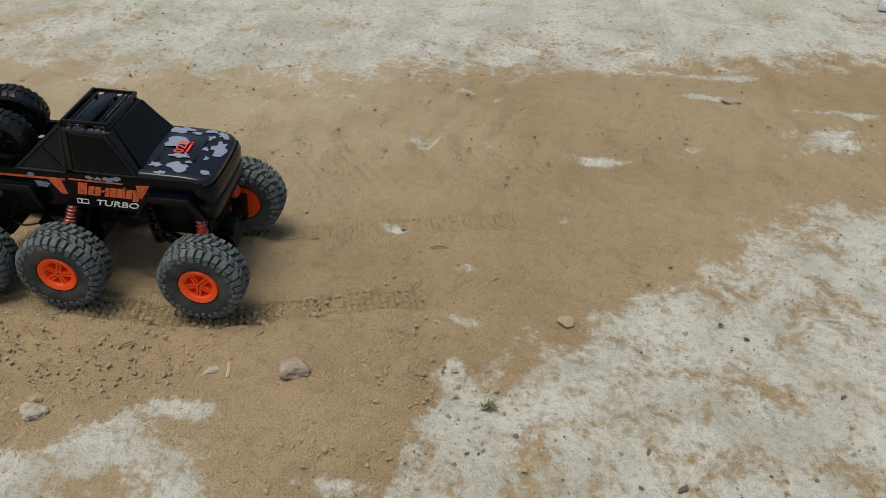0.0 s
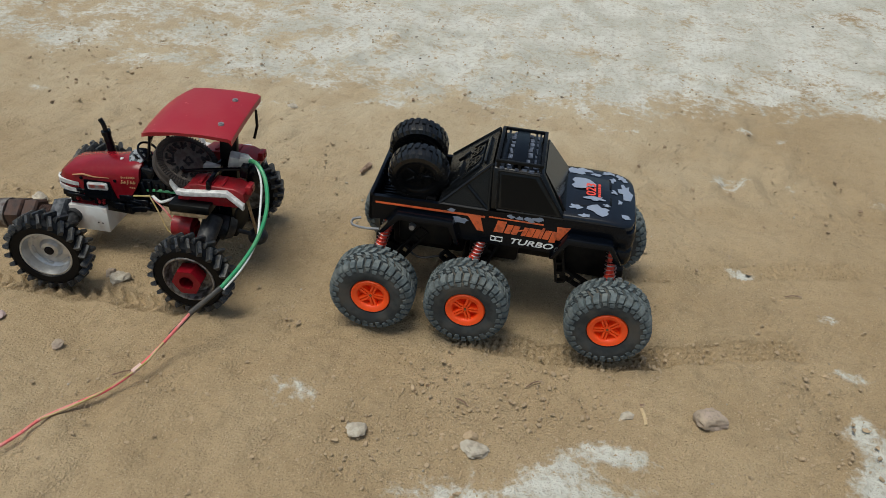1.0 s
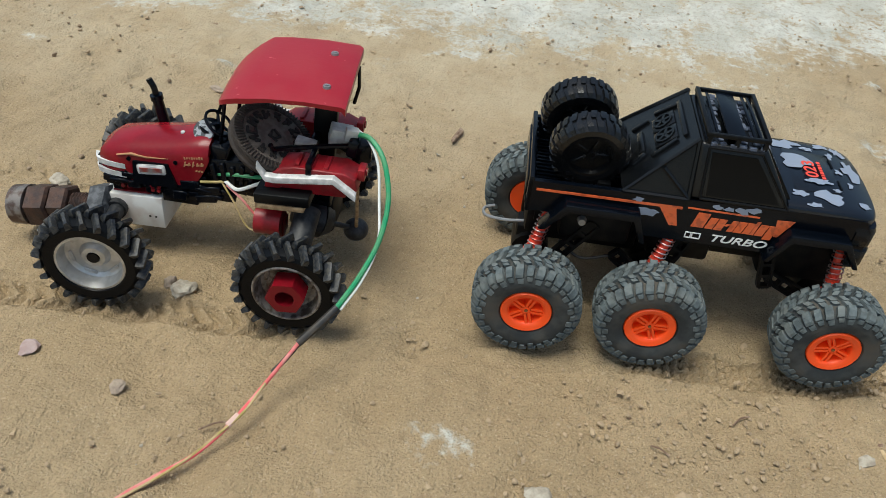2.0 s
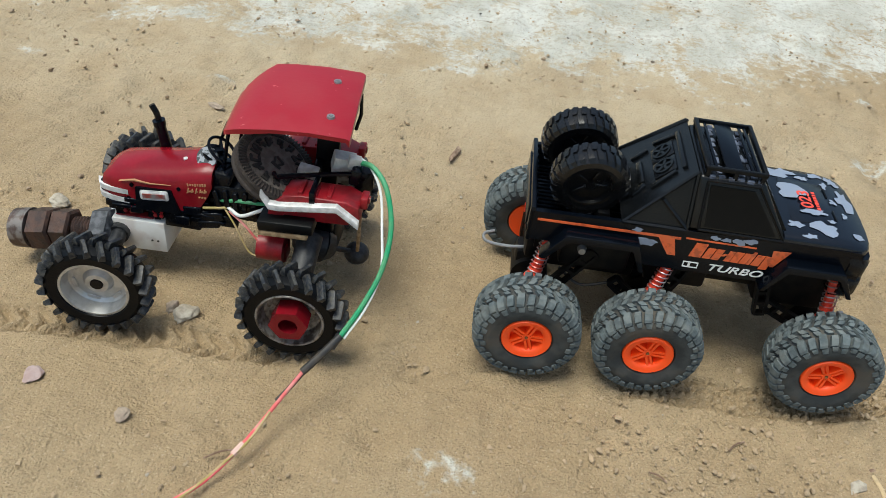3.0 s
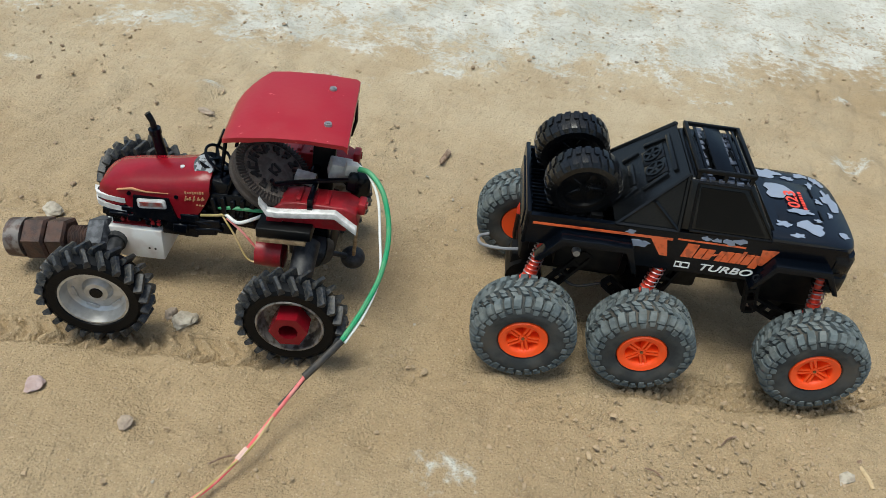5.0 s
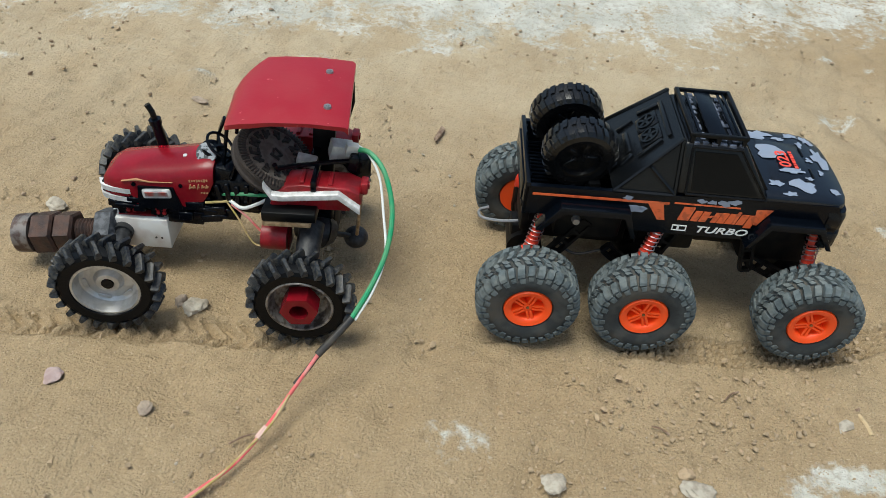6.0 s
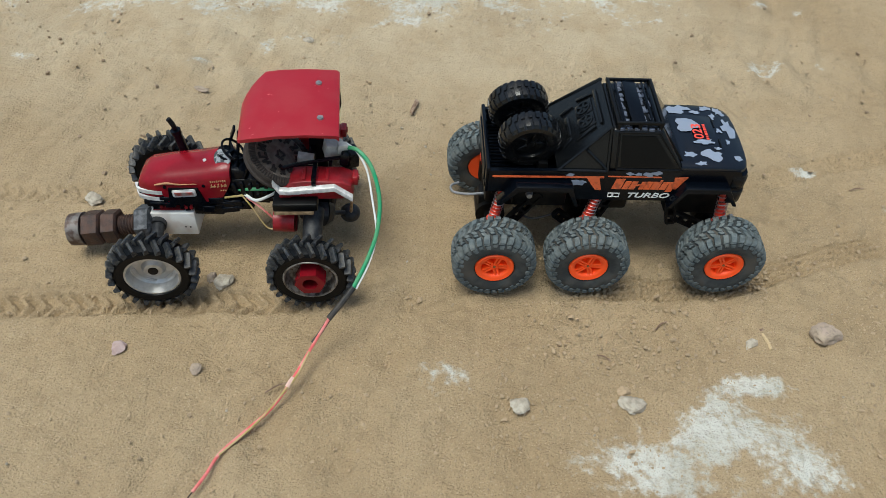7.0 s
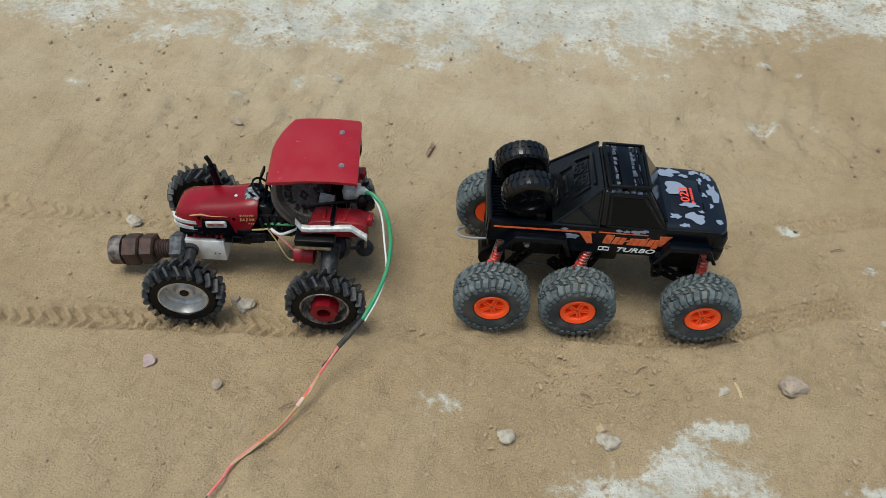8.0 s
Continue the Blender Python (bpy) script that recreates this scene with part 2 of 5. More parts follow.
def placed(name, me, parent, m, label=""):
    """A part that shares a mesh, at a pose given in world metres."""
    ob = new(name, me)
    ob.parent = parent
    shift, slope = SLOPE[parent.name]
    ob.matrix_basis = Matrix.Translation(-OFFSET[parent.name]) @ Matrix.Translation((0, shift + slope * m.translation.z, 0)) @ m
    OFFSET[ob.name], SLOPE[ob.name] = Vector((0, 0, 0)), (0.0, 0.0)
    return tagged(ob, label) if label else ob


def child(name, me, parent, label=""):
    ob = new(name, me)
    ob.parent = parent
    return tagged(ob, label) if label else ob


def single(name, bm, mat, at, label, category, group="", kind="", angle=38, turn=(0, 0, 0)):
    """A thing of one mesh, modelled round its own base."""
    ob = new(name, finish(bm, name, mat, angle))
    ob.matrix_basis = pose(*at, *turn)
    return tagged(ob, label, category, group, kind)


def merge(bm, other):
    me = bpy.data.meshes.new("tmp")
    other.to_mesh(me)
    other.free()
    bm.from_mesh(me)
    bpy.data.meshes.remove(me)


def box(bm, c, s, rot=(0, 0, 0), bev=0.0, seg=2):
    o = bmesh.new()
    bmesh.ops.create_cube(o, size=1.0, matrix=Matrix.Diagonal((*s, 1)))
    if bev:
        bmesh.ops.bevel(o, geom=o.edges[:], offset=bev, segments=seg, profile=0.5, affect="EDGES")
    bmesh.ops.transform(o, matrix=pose(*c, *rot), verts=o.verts)
    merge(bm, o)
    return bm


def loft(bm, loops, caps=True, closed=True, wrap=False):
    rows = [[bm.verts.new(p) for p in loop] for loop in loops]
    n = len(rows[0])
    for a, z in zip(rows, rows[1:] + rows[:1] if wrap else rows[1:]):
        for i in range(n if closed else n - 1):
            j = (i + 1) % n
            bm.faces.new((a[i], a[j], z[j], z[i]))
    if caps:
        bm.faces.new(rows[0])
        bm.faces.new(rows[-1][::-1])
    return bm


def prism(bm, poly, y0, y1):
    """A profile of (x, z) carried from y0 to y1."""
    return loft(bm, [[(x, y0, z) for x, z in poly], [(x, y1, z) for x, z in poly]])


def cyl(bm, a, z, r0, r1=None, n=14):
    r1 = r0 if r1 is None else r1
    a, z = Vector(a), Vector(z)
    d = (z - a).normalized()
    u = d.orthogonal().normalized()
    v = d.cross(u)
    ring = [(math.cos(k * math.tau / n), math.sin(k * math.tau / n)) for k in range(n)]
    return loft(bm, [[a + (u * c + v * s) * r0 for c, s in ring], [z + (u * c + v * s) * r1 for c, s in ring]])


def spin(bm, prof, n=40, closed=False):
    """A profile of (radius, y) spun round the y axis."""
    loops = [[(r * math.cos(k * math.tau / n), y, r * math.sin(k * math.tau / n)) for k in range(n)] for r, y in prof]
    return loft(bm, loops, caps=not closed, wrap=closed)


def spline(pts, steps=10):
    """Points on a smooth line through the given ones."""
    p = [Vector(q) for q in pts]
    p = [2 * p[0] - p[1], *p, 2 * p[-1] - p[-2]]
    out = []
    for a, b, c, d in zip(p, p[1:], p[2:], p[3:]):
        for k in range(steps):
            s = k / steps
            out.append(0.5 * (2 * b + (c - a) * s + (2 * a - 5 * b + 4 * c - d) * s * s + (3 * b - a - 3 * c + d) * s**3))
    return [*out, p[-2]]


def tube(bm, pts, r, n=8, steps=8, smooth=True):
    line = spline(pts, steps) if smooth else [Vector(q) for q in pts]
    up = (line[1] - line[0]).orthogonal().normalized()
    loops = []
    for i, q in enumerate(line):
        d = (line[min(i + 1, len(line) - 1)] - line[max(i - 1, 0)]).normalized()
        up = (up - d * up.dot(d)).normalized()
        side = d.cross(up)
        rr = r(i / (len(line) - 1)) if callable(r) else r
        loops.append([q + (up * math.cos(k * math.tau / n) + side * math.sin(k * math.tau / n)) * rr for k in range(n)])
    return loft(bm, loops)


def turned(bm, start, m):
    """Transforms the vertices that were added since there were start of them."""
    bm.verts.ensure_lookup_table()
    bmesh.ops.transform(bm, matrix=m, verts=bm.verts[start:])


def lettering(word, size, mat, parent, m, name, label, shear=0.0):
    cu = bpy.data.curves.new(name, "FONT")
    cu.body, cu.size, cu.extrude, cu.shear, cu.offset = word, size, 0.00012, shear, size * 0.016
    cu.align_x, cu.align_y = "CENTER", "CENTER"
    ob = new("letters", cu)
    bpy.context.view_layer.update()
    me = bpy.data.meshes.new_from_object(ob.evaluated_get(bpy.context.evaluated_depsgraph_get()))
    bpy.data.objects.remove(ob)
    me.materials.clear()
    me.materials.append(mat)
    return placed(name, me, parent, m, label)


# ---- ground ----
def track(x, y, line, half, pitch, slant, depth, lattice=False):
    """Tyre track: a shallow trough with slanted lug prints along a line."""
    h = np.zeros_like(x)
    for (ax, ay), (bx, by) in zip(line, line[1:]):
        dx, dy = bx - ax, by - ay
        length = math.hypot(dx, dy)
        s = ((x - ax) * dx + (y - ay) * dy) / length
        v = (-(x - ax) * dy + (y - ay) * dx) / length
        inside = np.clip((half - np.abs(v)) / 0.004, 0, 1) * np.clip((s + 0.004) / 0.008, 0, 1) * np.clip((length + 0.004 - s) / 0.008, 0, 1)
        wobble = bumps(x, y, 0.020, 21)
        lug = np.clip(1.5 * np.sin((s + slant * np.abs(v)) / pitch * math.tau + 0.7 * wobble), -1, 1) * np.clip(0.75 + 0.4 * wobble, 0.2, 1.2)
        if lattice:
            lug = np.clip(1.7 * np.sin((s + slant * v) / pitch * math.tau + 0.4 * wobble) * np.sin((s - slant * v) / pitch * math.tau), -1, 1)
        berm = np.exp(-(((np.abs(v) - half - 0.003) / 0.004) ** 2)) * (s > 0) * (s < length)
        h = np.minimum(h, inside * (-depth * 0.55 + depth * 0.6 * lug)) + berm * depth * 0.35
    return h


def bumps(x, y, size, seed):
    """Smooth random field about 0, with features of that size."""
    rng = np.random.default_rng(seed)
    out = np.zeros_like(x)
    for _ in range(14):
        a, p = rng.uniform(0, math.tau), rng.uniform(0, math.tau)
        k = math.tau / (size * rng.uniform(0.7, 1.8))
        out += np.sin((x * math.cos(a) + y * math.sin(a)) * k + p)
    return out / 14**0.5


def chalk_field(x, y):
    far = np.interp(x, [-3, -0.74, -0.6, -0.5, -0.29, -0.1, 0.01, 0.14, 0.3, 0.75, 2], [0.95, 0.88, 0.88, 0.89, 0.915, 0.945, 0.955, 1.03, 1.05, 1.20, 1.35])
    c = np.clip(0.36 + (y - far) / 0.10, -0.6, 1.0)
    c -= np.clip((-0.25 - x) * 1.1, 0, 0.45) * (c > 0)
    right = np.interp(x, [0.14, 0.167, 0.2, 0.24, 0.282, 0.317, 0.414, 0.484, 0.554, 0.64, 0.8, 2], [0.2, 0.41, 0.48, 0.515, 0.53, 0.575, 0.66, 0.73, 0.785, 0.835, 0.9, 1.2])
    c = np.maximum(c, np.clip(0.45 + (right - y) / 0.06, -0.6, 0.80))
    for px, py, rx, ry, s in (
        (0.005, 0.414, 0.030, 0.012, 1.0), (-0.03, 0.372, 0.055, 0.036, 0.9), (0.005, 0.345, 0.045, 0.050, 0.9), (-0.09, 0.340, 0.06, 0.028, 0.8),
        (0.118, 0.366, 0.035, 0.014, 0.8), (-0.240, 0.420, 0.023, 0.021, 0.72), (-0.683, 0.809, 0.030, 0.010, 0.75), (-0.499, 0.81, 0.028, 0.010, 0.72),
        (0.119, 0.832, 0.026, 0.018, 0.52), (0.197, 0.847, 0.014, 0.010, 0.74), (0.119, 0.665, 0.018, 0.010, 0.66), (0.193, 0.615, 0.02, 0.009, 0.62),
        (0.20, 0.545, 0.022, 0.009, 0.75), (0.321, 0.833, 0.058, 0.012, 0.64), (0.433, 0.883, 0.022, 0.011, 0.62), (0.482, 1.088, 0.120, 0.013, 0.86), (0.465, 1.021, 0.050, 0.010, 0.75),
        (0.634, 1.015, 0.058, 0.011, 0.85), (0.606, 0.937, 0.066, 0.036, 0.72), (0.160, 0.971, 0.014, 0.011, 0.75), (0.200, 0.952, 0.012, 0.011, 0.72), (0.193, 0.489, 0.017, 0.017, 0.85),
        (0.282, 0.708, 0.014, 0.010, 0.6), (-0.433, 0.850, 0.010, 0.020, 0.7), (-0.272, 0.903, 0.026, 0.015, 0.8), (0.007, 0.965, 0.018, 0.014, 0.8),
    ):
        d = ((x - px) / rx) ** 2 + ((y - py) / ry) ** 2
        c = np.maximum(c, (s + 0.55) * np.clip(1.25 - np.sqrt(d) * 0.75, 0, 1) - 0.55)
    away = np.clip((np.hypot(x, y - 0.6) - 1.5) / 1.6, 0, 1)
    return c * (1 - away) + away * (0.2 + 0.45 * bumps(x, y, 1.3, 12) + 0.3 * bumps(x, y, 5.0, 13))


def spread(lo, hi, step, reach):
    """Even steps from lo to hi, then ever wider ones out to reach."""
    mid = list(np.arange(lo, hi, step))
    out, d = [], step
    while not out or out[-1] < reach:
        d *= 1.22
        out.append((out[-1] if out else 0) + d)
    return np.array([lo - q for q in out[::-1]] + mid + [mid[-1] + q for q in out])


xs, ys = spread(-0.80, 0.72, 0.0021, 150), spread(0.28, 1.15, 0.0030, 150)
ys = np.concatenate([ys[ys < 0.452], np.arange(0.453, 0.612, 0.0014), ys[ys > 0.613]])
gx, gy = np.meshgrid(xs, ys)
near = np.exp(-(np.hypot(gx, gy - 0.6) / 2.5) ** 2)
gz = (0.0018 * bumps(gx, gy, 0.16, 3) + 0.0012 * bumps(gx, gy, 0.035, 4) * np.clip(1 + bumps(gx, gy, 0.3, 6), 0.3, 2) + 0.0006 * bumps(gx, gy, 0.012, 5)) * near - 0.0012
gz += 0.0034 * np.exp(-(((gx + 0.08) / 0.20) ** 2) - ((gy - 0.565) / 0.085) ** 2)
gz += track(gx, gy, ((-0.95, 0.462), (-0.60, 0.474), (-0.35, 0.489)), 0.0125, 0.0125, 0.9, 0.0056)
gz += track(gx, gy, ((-0.95, 0.603), (-0.49, 0.604)), 0.0125, 0.0125, 0.9, 0.0026)
gz += track(gx, gy, ((-0.13, 0.507), (0.0, 0.512), (0.05, 0.530)), 0.0140, 0.0125, 1.0, 0.0064, True)
gz += track(gx, gy, ((0.05, 0.530), (0.09, 0.545), (0.16, 0.569)), 0.0150, 0.0125, 1.0, 0.0042, True)
gz += track(gx, gy, ((-0.13, 0.628), (0.02, 0.635), (0.12, 0.665), (0.24, 0.70)), 0.0135, 0.0125, 1.0, 0.0036, True)
# faint slanting ridges of an old car track
ridges = np.clip(bumps(gx, gy, 0.22, 31), 0, 1.2) * np.exp(-(((gx - 0.10) / 0.22) ** 2) - ((gy - 0.82) / 0.12) ** 2)
gz += 0.0011 * ridges * np.sin((0.80 * gx + 0.60 * gy) / 0.0135 * math.tau + 0.9 * bumps(gx, gy, 0.06, 32))
rows_n, cols_n = gx.shape
index = np.arange(rows_n * cols_n).reshape(rows_n, cols_n)
quads = np.stack([index[:-1, :-1], index[:-1, 1:], index[1:, 1:], index[1:, :-1]], -1).reshape(-1, 4)
ground_mesh = bpy.data.meshes.new("ground")
ground_mesh.from_pydata(np.stack([gx, gy, gz], -1).reshape(-1, 3).tolist(), [], quads.tolist())
ground_mesh.polygons.foreach_set("use_smooth", [True] * len(ground_mesh.polygons))
ground_mesh.attributes.new("chalk", "FLOAT", "POINT").data.foreach_set("value", chalk_field(gx, gy).astype(np.float32).ravel())
# paler weight grows with y and is weakest on the right
ground_mesh.attributes.new("far_paling", "FLOAT", "POINT").data.foreach_set("value", (np.clip((gy - 0.60) / 0.40, 0, 0.65) * np.clip((0.28 - gx) / 0.3, 0.15, 1) * np.clip(1.7 - np.hypot(gx, gy - 0.6), 0, 1)).astype(np.float32).ravel())
ground_mesh.materials.append(ground_material())
tagged(new("ground", ground_mesh), "dry brown sandy ground with pale chalky patches and tyre tracks", "ground", kind="structure")


# ---- six-wheeled toy truck ----
LUGS = 32


def lug(bm, path, widths, proud, radius, shift, angle):
    """A rubber block that follows (r, y) points over the tyre, drifting sideways by shift."""
    loops = []
    n = len(path)
    for i, (r, y) in enumerate(path):
        (ra, ya), (rb, yb) = path[max(i - 1, 0)], path[min(i + 1, n - 1)]
        t = Vector((rb - ra, yb - ya)).normalized()
        normal = Vector((abs(t.y), math.copysign(abs(t.x), y)))
        x, w = shift * i / (n - 1), widths[i] / 2
        o, q = proud[i], radius * 0.03
        loops.append([(x - w, y - normal.y * q, r - normal.x * q), (x - w * 0.86, y + normal.y * o, r + normal.x * o), (x + w * 0.86, y + normal.y * o, r + normal.x * o), (x + w, y - normal.y * q, r - normal.x * q)])
    n0 = len(bm.verts)
    loft(bm, loops)
    turned(bm, n0, Matrix.Rotation(angle, 4, "Y"))


def truck_wheel_meshes(radius, width, rim_r):
    """Rim (outer face towards -y) and chunky tyre, round the origin, axle along y."""
    h = width / 2
    rim = bmesh.new()
    spin(rim, [(rim_r * 0.98, h * 0.9), (rim_r, -h * 0.78), (rim_r * 0.985, -h * 0.93), (rim_r * 0.95, -h * 0.97), (rim_r * 0.80, -h * 0.93), (rim_r * 0.70, -h * 0.88), (rim_r * 0.655, -h * 0.80), (rim_r * 0.64, -h * 0.46), (0.0008, -h * 0.42), (0.0006, h * 0.9)], 40)
    spoke = bmesh.new()
    loops = []
    for x, wide, y in ((0.17, 0.115, -0.80), (0.30, 0.125, -0.82), (0.56, 0.130, -0.82), (0.69, 0.150, -0.84)):
        groove = 0.035
        loops.append([(rim_r * x, h * yy, rim_r * z) for yy, z in ((-0.44, -wide), (y, -wide), (y, -groove), (y + 0.14, -groove * 0.8), (y + 0.14, groove * 0.8), (y, groove), (y, wide), (-0.44, wide))])
    loft(spoke, loops)
    spoke_me = finish(spoke, "spoke", ORANGE)
    cyl(rim, (0, -h * 0.80, 0), (0, -h * 0.4, 0), rim_r * 0.17, rim_r * 0.22, 14)
    rim_me = finish(rim, "wheel", ORANGE)
    nut = bmesh.new()
    cyl(nut, (0, -h * 0.85, 0), (0, -h * 0.78, 0), rim_r * 0.065, n=8)
    nut_me = finish(nut, "hub_nut", BRASS)
    tyre = bmesh.new()
    half_profile = [(rim_r * 0.99, 0.80), (rim_r * 1.06, 0.95), (radius * 0.60, 1.03), (radius * 0.70, 1.06), (radius * 0.80, 1.00), (radius * 0.88, 0.84), (radius * 0.925, 0.55), (radius * 0.94, 0.2)]
    spin(tyre, [(r, -y * h) for r, y in half_profile] + [(r, y * h) for r, y in half_profile[::-1]], 54, closed=True)
    carcass = len(tyre.faces)
    step = math.tau / LUGS
    for k in range(LUGS):
        for s, off in ((-1, 0.0), (1, 0.5)):
            a = (k + off) * step
            odd = k % 2
            # shoulder block, stepped down to a thinner foot on the sidewall
            w = radius * (0.150 if odd else 0.132)
            low = 0.845 if odd else 0.872
            path = [(radius * 0.945, s * h * (0.50 if odd else 0.58)), (radius * 0.930, s * h * 0.74), (radius * 0.880, s * h * 0.92), (radius * low, s * h * 0.99)]
            lug(tyre, path, (w * 0.92, w, w, w * 0.94), (radius * 0.046, radius * 0.054, radius * 0.046, radius * 0.026), radius, radius * 0.03 * s, a)
            foot = 0.735 if odd else 0.785
            path = [(radius * (low - 0.012), s * h * 1.0), (radius * (low + foot) / 2, s * h * 1.04), (radius * foot, s * h * 1.07)]
            lug(tyre, path, (w * 0.84, w * 0.78, w * 0.66), (radius * 0.016, radius * 0.014, radius * 0.004), radius, 0.0, a + 0.012 * s)
            # two staggered rows of slanted blocks towards the middle of the tread
            w = radius * 0.112
            path = [(radius * 0.952, s * h * 0.03), (radius * 0.952, s * h * 0.16), (radius * 0.950, s * h * 0.27)]
            lug(tyre, path, (w, w * 1.05, w), (radius * 0.044, radius * 0.046, radius * 0.044), radius, radius * 0.07, a + step * 0.30)
            path = [(radius * 0.950, s * h * 0.30), (radius * 0.947, s * h * 0.40), (radius * 0.944, s * h * (0.46 if odd else 0.53))]
            lug(tyre, path, (w, w, w * 0.95), (radius * 0.042, radius * 0.046, radius * 0.044), radius, radius * 0.05, a + step * 0.52)
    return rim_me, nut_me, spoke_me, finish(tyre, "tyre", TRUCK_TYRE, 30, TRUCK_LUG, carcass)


RX, RY = -0.105, 0.568
truck = thing("toy_truck", (RX, RY, 0), "black six-wheeled toy pickup truck with orange rims and grey camouflage hood", "toy truck", turn=1.0)
wheel_me, nut_me, spoke_me, tyre_me = truck_wheel_meshes(0.0346, 0.029, 0.0160)
for x in (-0.2010, -0.1245, -0.0120):
    for y, turn, spin_at in ((0.5085, 0, 20 + x * 900), (0.6275, 180, 50)):
        w = placed("wheel", wheel_me, truck, pose(x, y + (x + 0.2) * 0.018, 0.0366 + (x + 0.2) * 0.008, 0, 0, turn) @ pose(0, 0, 0, 0, spin_at, 0), "bright orange spoked plastic rim")
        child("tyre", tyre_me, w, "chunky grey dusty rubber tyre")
        child("hub_nut", nut_me, w, "small dull brass hub screw")
        for k in range(5):
            child("spoke", spoke_me, w).matrix_basis = Matrix.Rotation(k * math.tau / 5 + 0.3, 4, "Y")

side_poly = [(-0.2115, 0.0880), (-0.1930, 0.0880), (-0.185, 0.096), (-0.147, 0.096), (-0.141, 0.081), (-0.062, 0.081), (-0.053, 0.097), (-0.022, 0.097), (-0.015, 0.084), (-0.009, 0.084),
             (-0.008, 0.104), (-0.013, 0.1125), (-0.070, 0.1125), (-0.116, 0.1105), (-0.2115, 0.1085)]
for y0, y1 in ((0.529, 0.5325), (0.6035, 0.607)):
    part("side_panel", prism(bmesh.new(), side_poly, y0, y1), BLACK, truck)
    out = -1 if y0 < RY else 1
    ya, yb = (y0 - 0.009, y0 + 0.001) if out < 0 else (y1 - 0.001, y1 + 0.009)
    for arch in (
        [(-0.202, 0.081), (-0.188, 0.1005), (-0.144, 0.1005), (-0.137, 0.081), (-0.1405, 0.081), (-0.1465, 0.0965), (-0.1855, 0.0965), (-0.198, 0.081)],
        [(-0.066, 0.081), (-0.055, 0.1015), (-0.020, 0.1015), (-0.010, 0.084), (-0.0135, 0.084), (-0.0215, 0.0975), (-0.0535, 0.0975), (-0.062, 0.081)],
    ):
        bm = prism(bmesh.new(), arch, ya, yb)
        bmesh.ops.bevel(bm, geom=bm.edges[:], offset=0.0007, segments=2, profile=0.5, affect="EDGES")
        part("fender_flare", bm, BLACK, truck)

bm = box(bmesh.new(), (-0.181, RY, 0.0915), (0.062, 0.071, 0.003))
bed = part("bed_floor", bm, BLACK_MATT, truck, "ribbed black load bed floor")
for k in range(17):
    part("floor_rib", box(bmesh.new(), (-0.181, 0.536 + k * 0.004, 0.0936), (0.060, 0.0017, 0.0016)), BLACK, bed)
bm = box(bmesh.new(), (-0.2100, RY, 0.0990), (0.003, 0.078, 0.0245), bev=0.0007)
box(bm, (-0.2118, RY, 0.0985), (0.0015, 0.060, 0.015), bev=0.0005)
tailgate = part("tailgate", bm, BLACK, truck)
for k in range(9):
    part("tailgate_rib", box(bmesh.new(), (-0.2082, 0.540 + k * 0.007, 0.0990), (0.0012, 0.002, 0.022)), BLACK, tailgate)
plan = [(-0.0165, 0.0399), (-0.0095, 0.0397), (-0.0055, 0.0384), (-0.0032, 0.0345), (-0.0022, 0.0250), (-0.0016, 0.0100)]
plan = plan + [(x, -y) for x, y in plan[::-1]]
bm = loft(bmesh.new(), [[(x - inset, RY + y * (1 - inset * 12), z) for x, y in plan] for z, inset in ((0.0785, 0.0034), (0.0796, 0.0012), (0.0815, 0.0002), (0.0915, 0.0), (0.0924, 0.0008), (0.0932, 0.0018), (0.0948, 0.0018), (0.0955, 0.0006), (0.1045, 0.0004), (0.1058, 0.0012), (0.1080, 0.0016))])
part("bumper", bm, BLACK, truck, "rounded glossy black front bumper", 50)
part("inner_body", box(box(bmesh.new(), (-0.085, RY, 0.0945), (0.060, 0.070, 0.026)), (-0.044, RY, 0.101), (0.050, 0.070, 0.016)), CHASSIS, truck)


def hood_z(x, y):
    """Height of the hood's skin: domed, and rolling down towards the front."""
    return 0.1180 - 0.0018 * (y / 0.0388) ** 2 - 0.0040 * max(0.0, (x + 0.034) / 0.027) ** 2.2


def hood_loop(x, half, low=0.1068):
    row = (-0.955, -0.8, -0.5, -0.2, 0.2, 0.5, 0.8, 0.955)
    mid = [(x, RY + s * half, hood_z(x, s * half)) for s in row]
    rim = [(x, RY + s * half * k, hood_z(x, half) - d) for s in (1, -1) for k, d in ((0.988, 0.0007), (1.0, 0.0026))]
    return mid + rim[:2] + [(x, RY + half, low), (x, RY - half, low)] + rim[:1:-1]


hood = part("hood", loft(bmesh.new(), [hood_loop(*s) for s in ((-0.0605, 0.0388), (-0.048, 0.0388), (-0.036, 0.0388), (-0.026, 0.0386), (-0.018, 0.0383), (-0.0125, 0.0375), (-0.0090, 0.0358), (-0.0068, 0.0330), (-0.0054, 0.0280), (-0.0045, 0.0180), (-0.0042, 0.0060))]), HOOD_BLACK, truck, "black hood with grey-blue camouflage patches", 50)
bm = bmesh.new()
loop = [(-0.0535, -0.0235), (-0.0255, -0.0205), (-0.0255, 0.0205), (-0.0535, 0.0235)]
loft(bm, [[(x, RY + y, hood_z(x, y) + dz) for x, y in loop] for dz in (-0.001, 0.0006)])
bmesh.ops.bevel(bm, geom=bm.edges[:], offset=0.0004, segments=2, profile=0.5, affect="EDGES")
part("hood_panel", bm, HOOD_BLACK, hood)
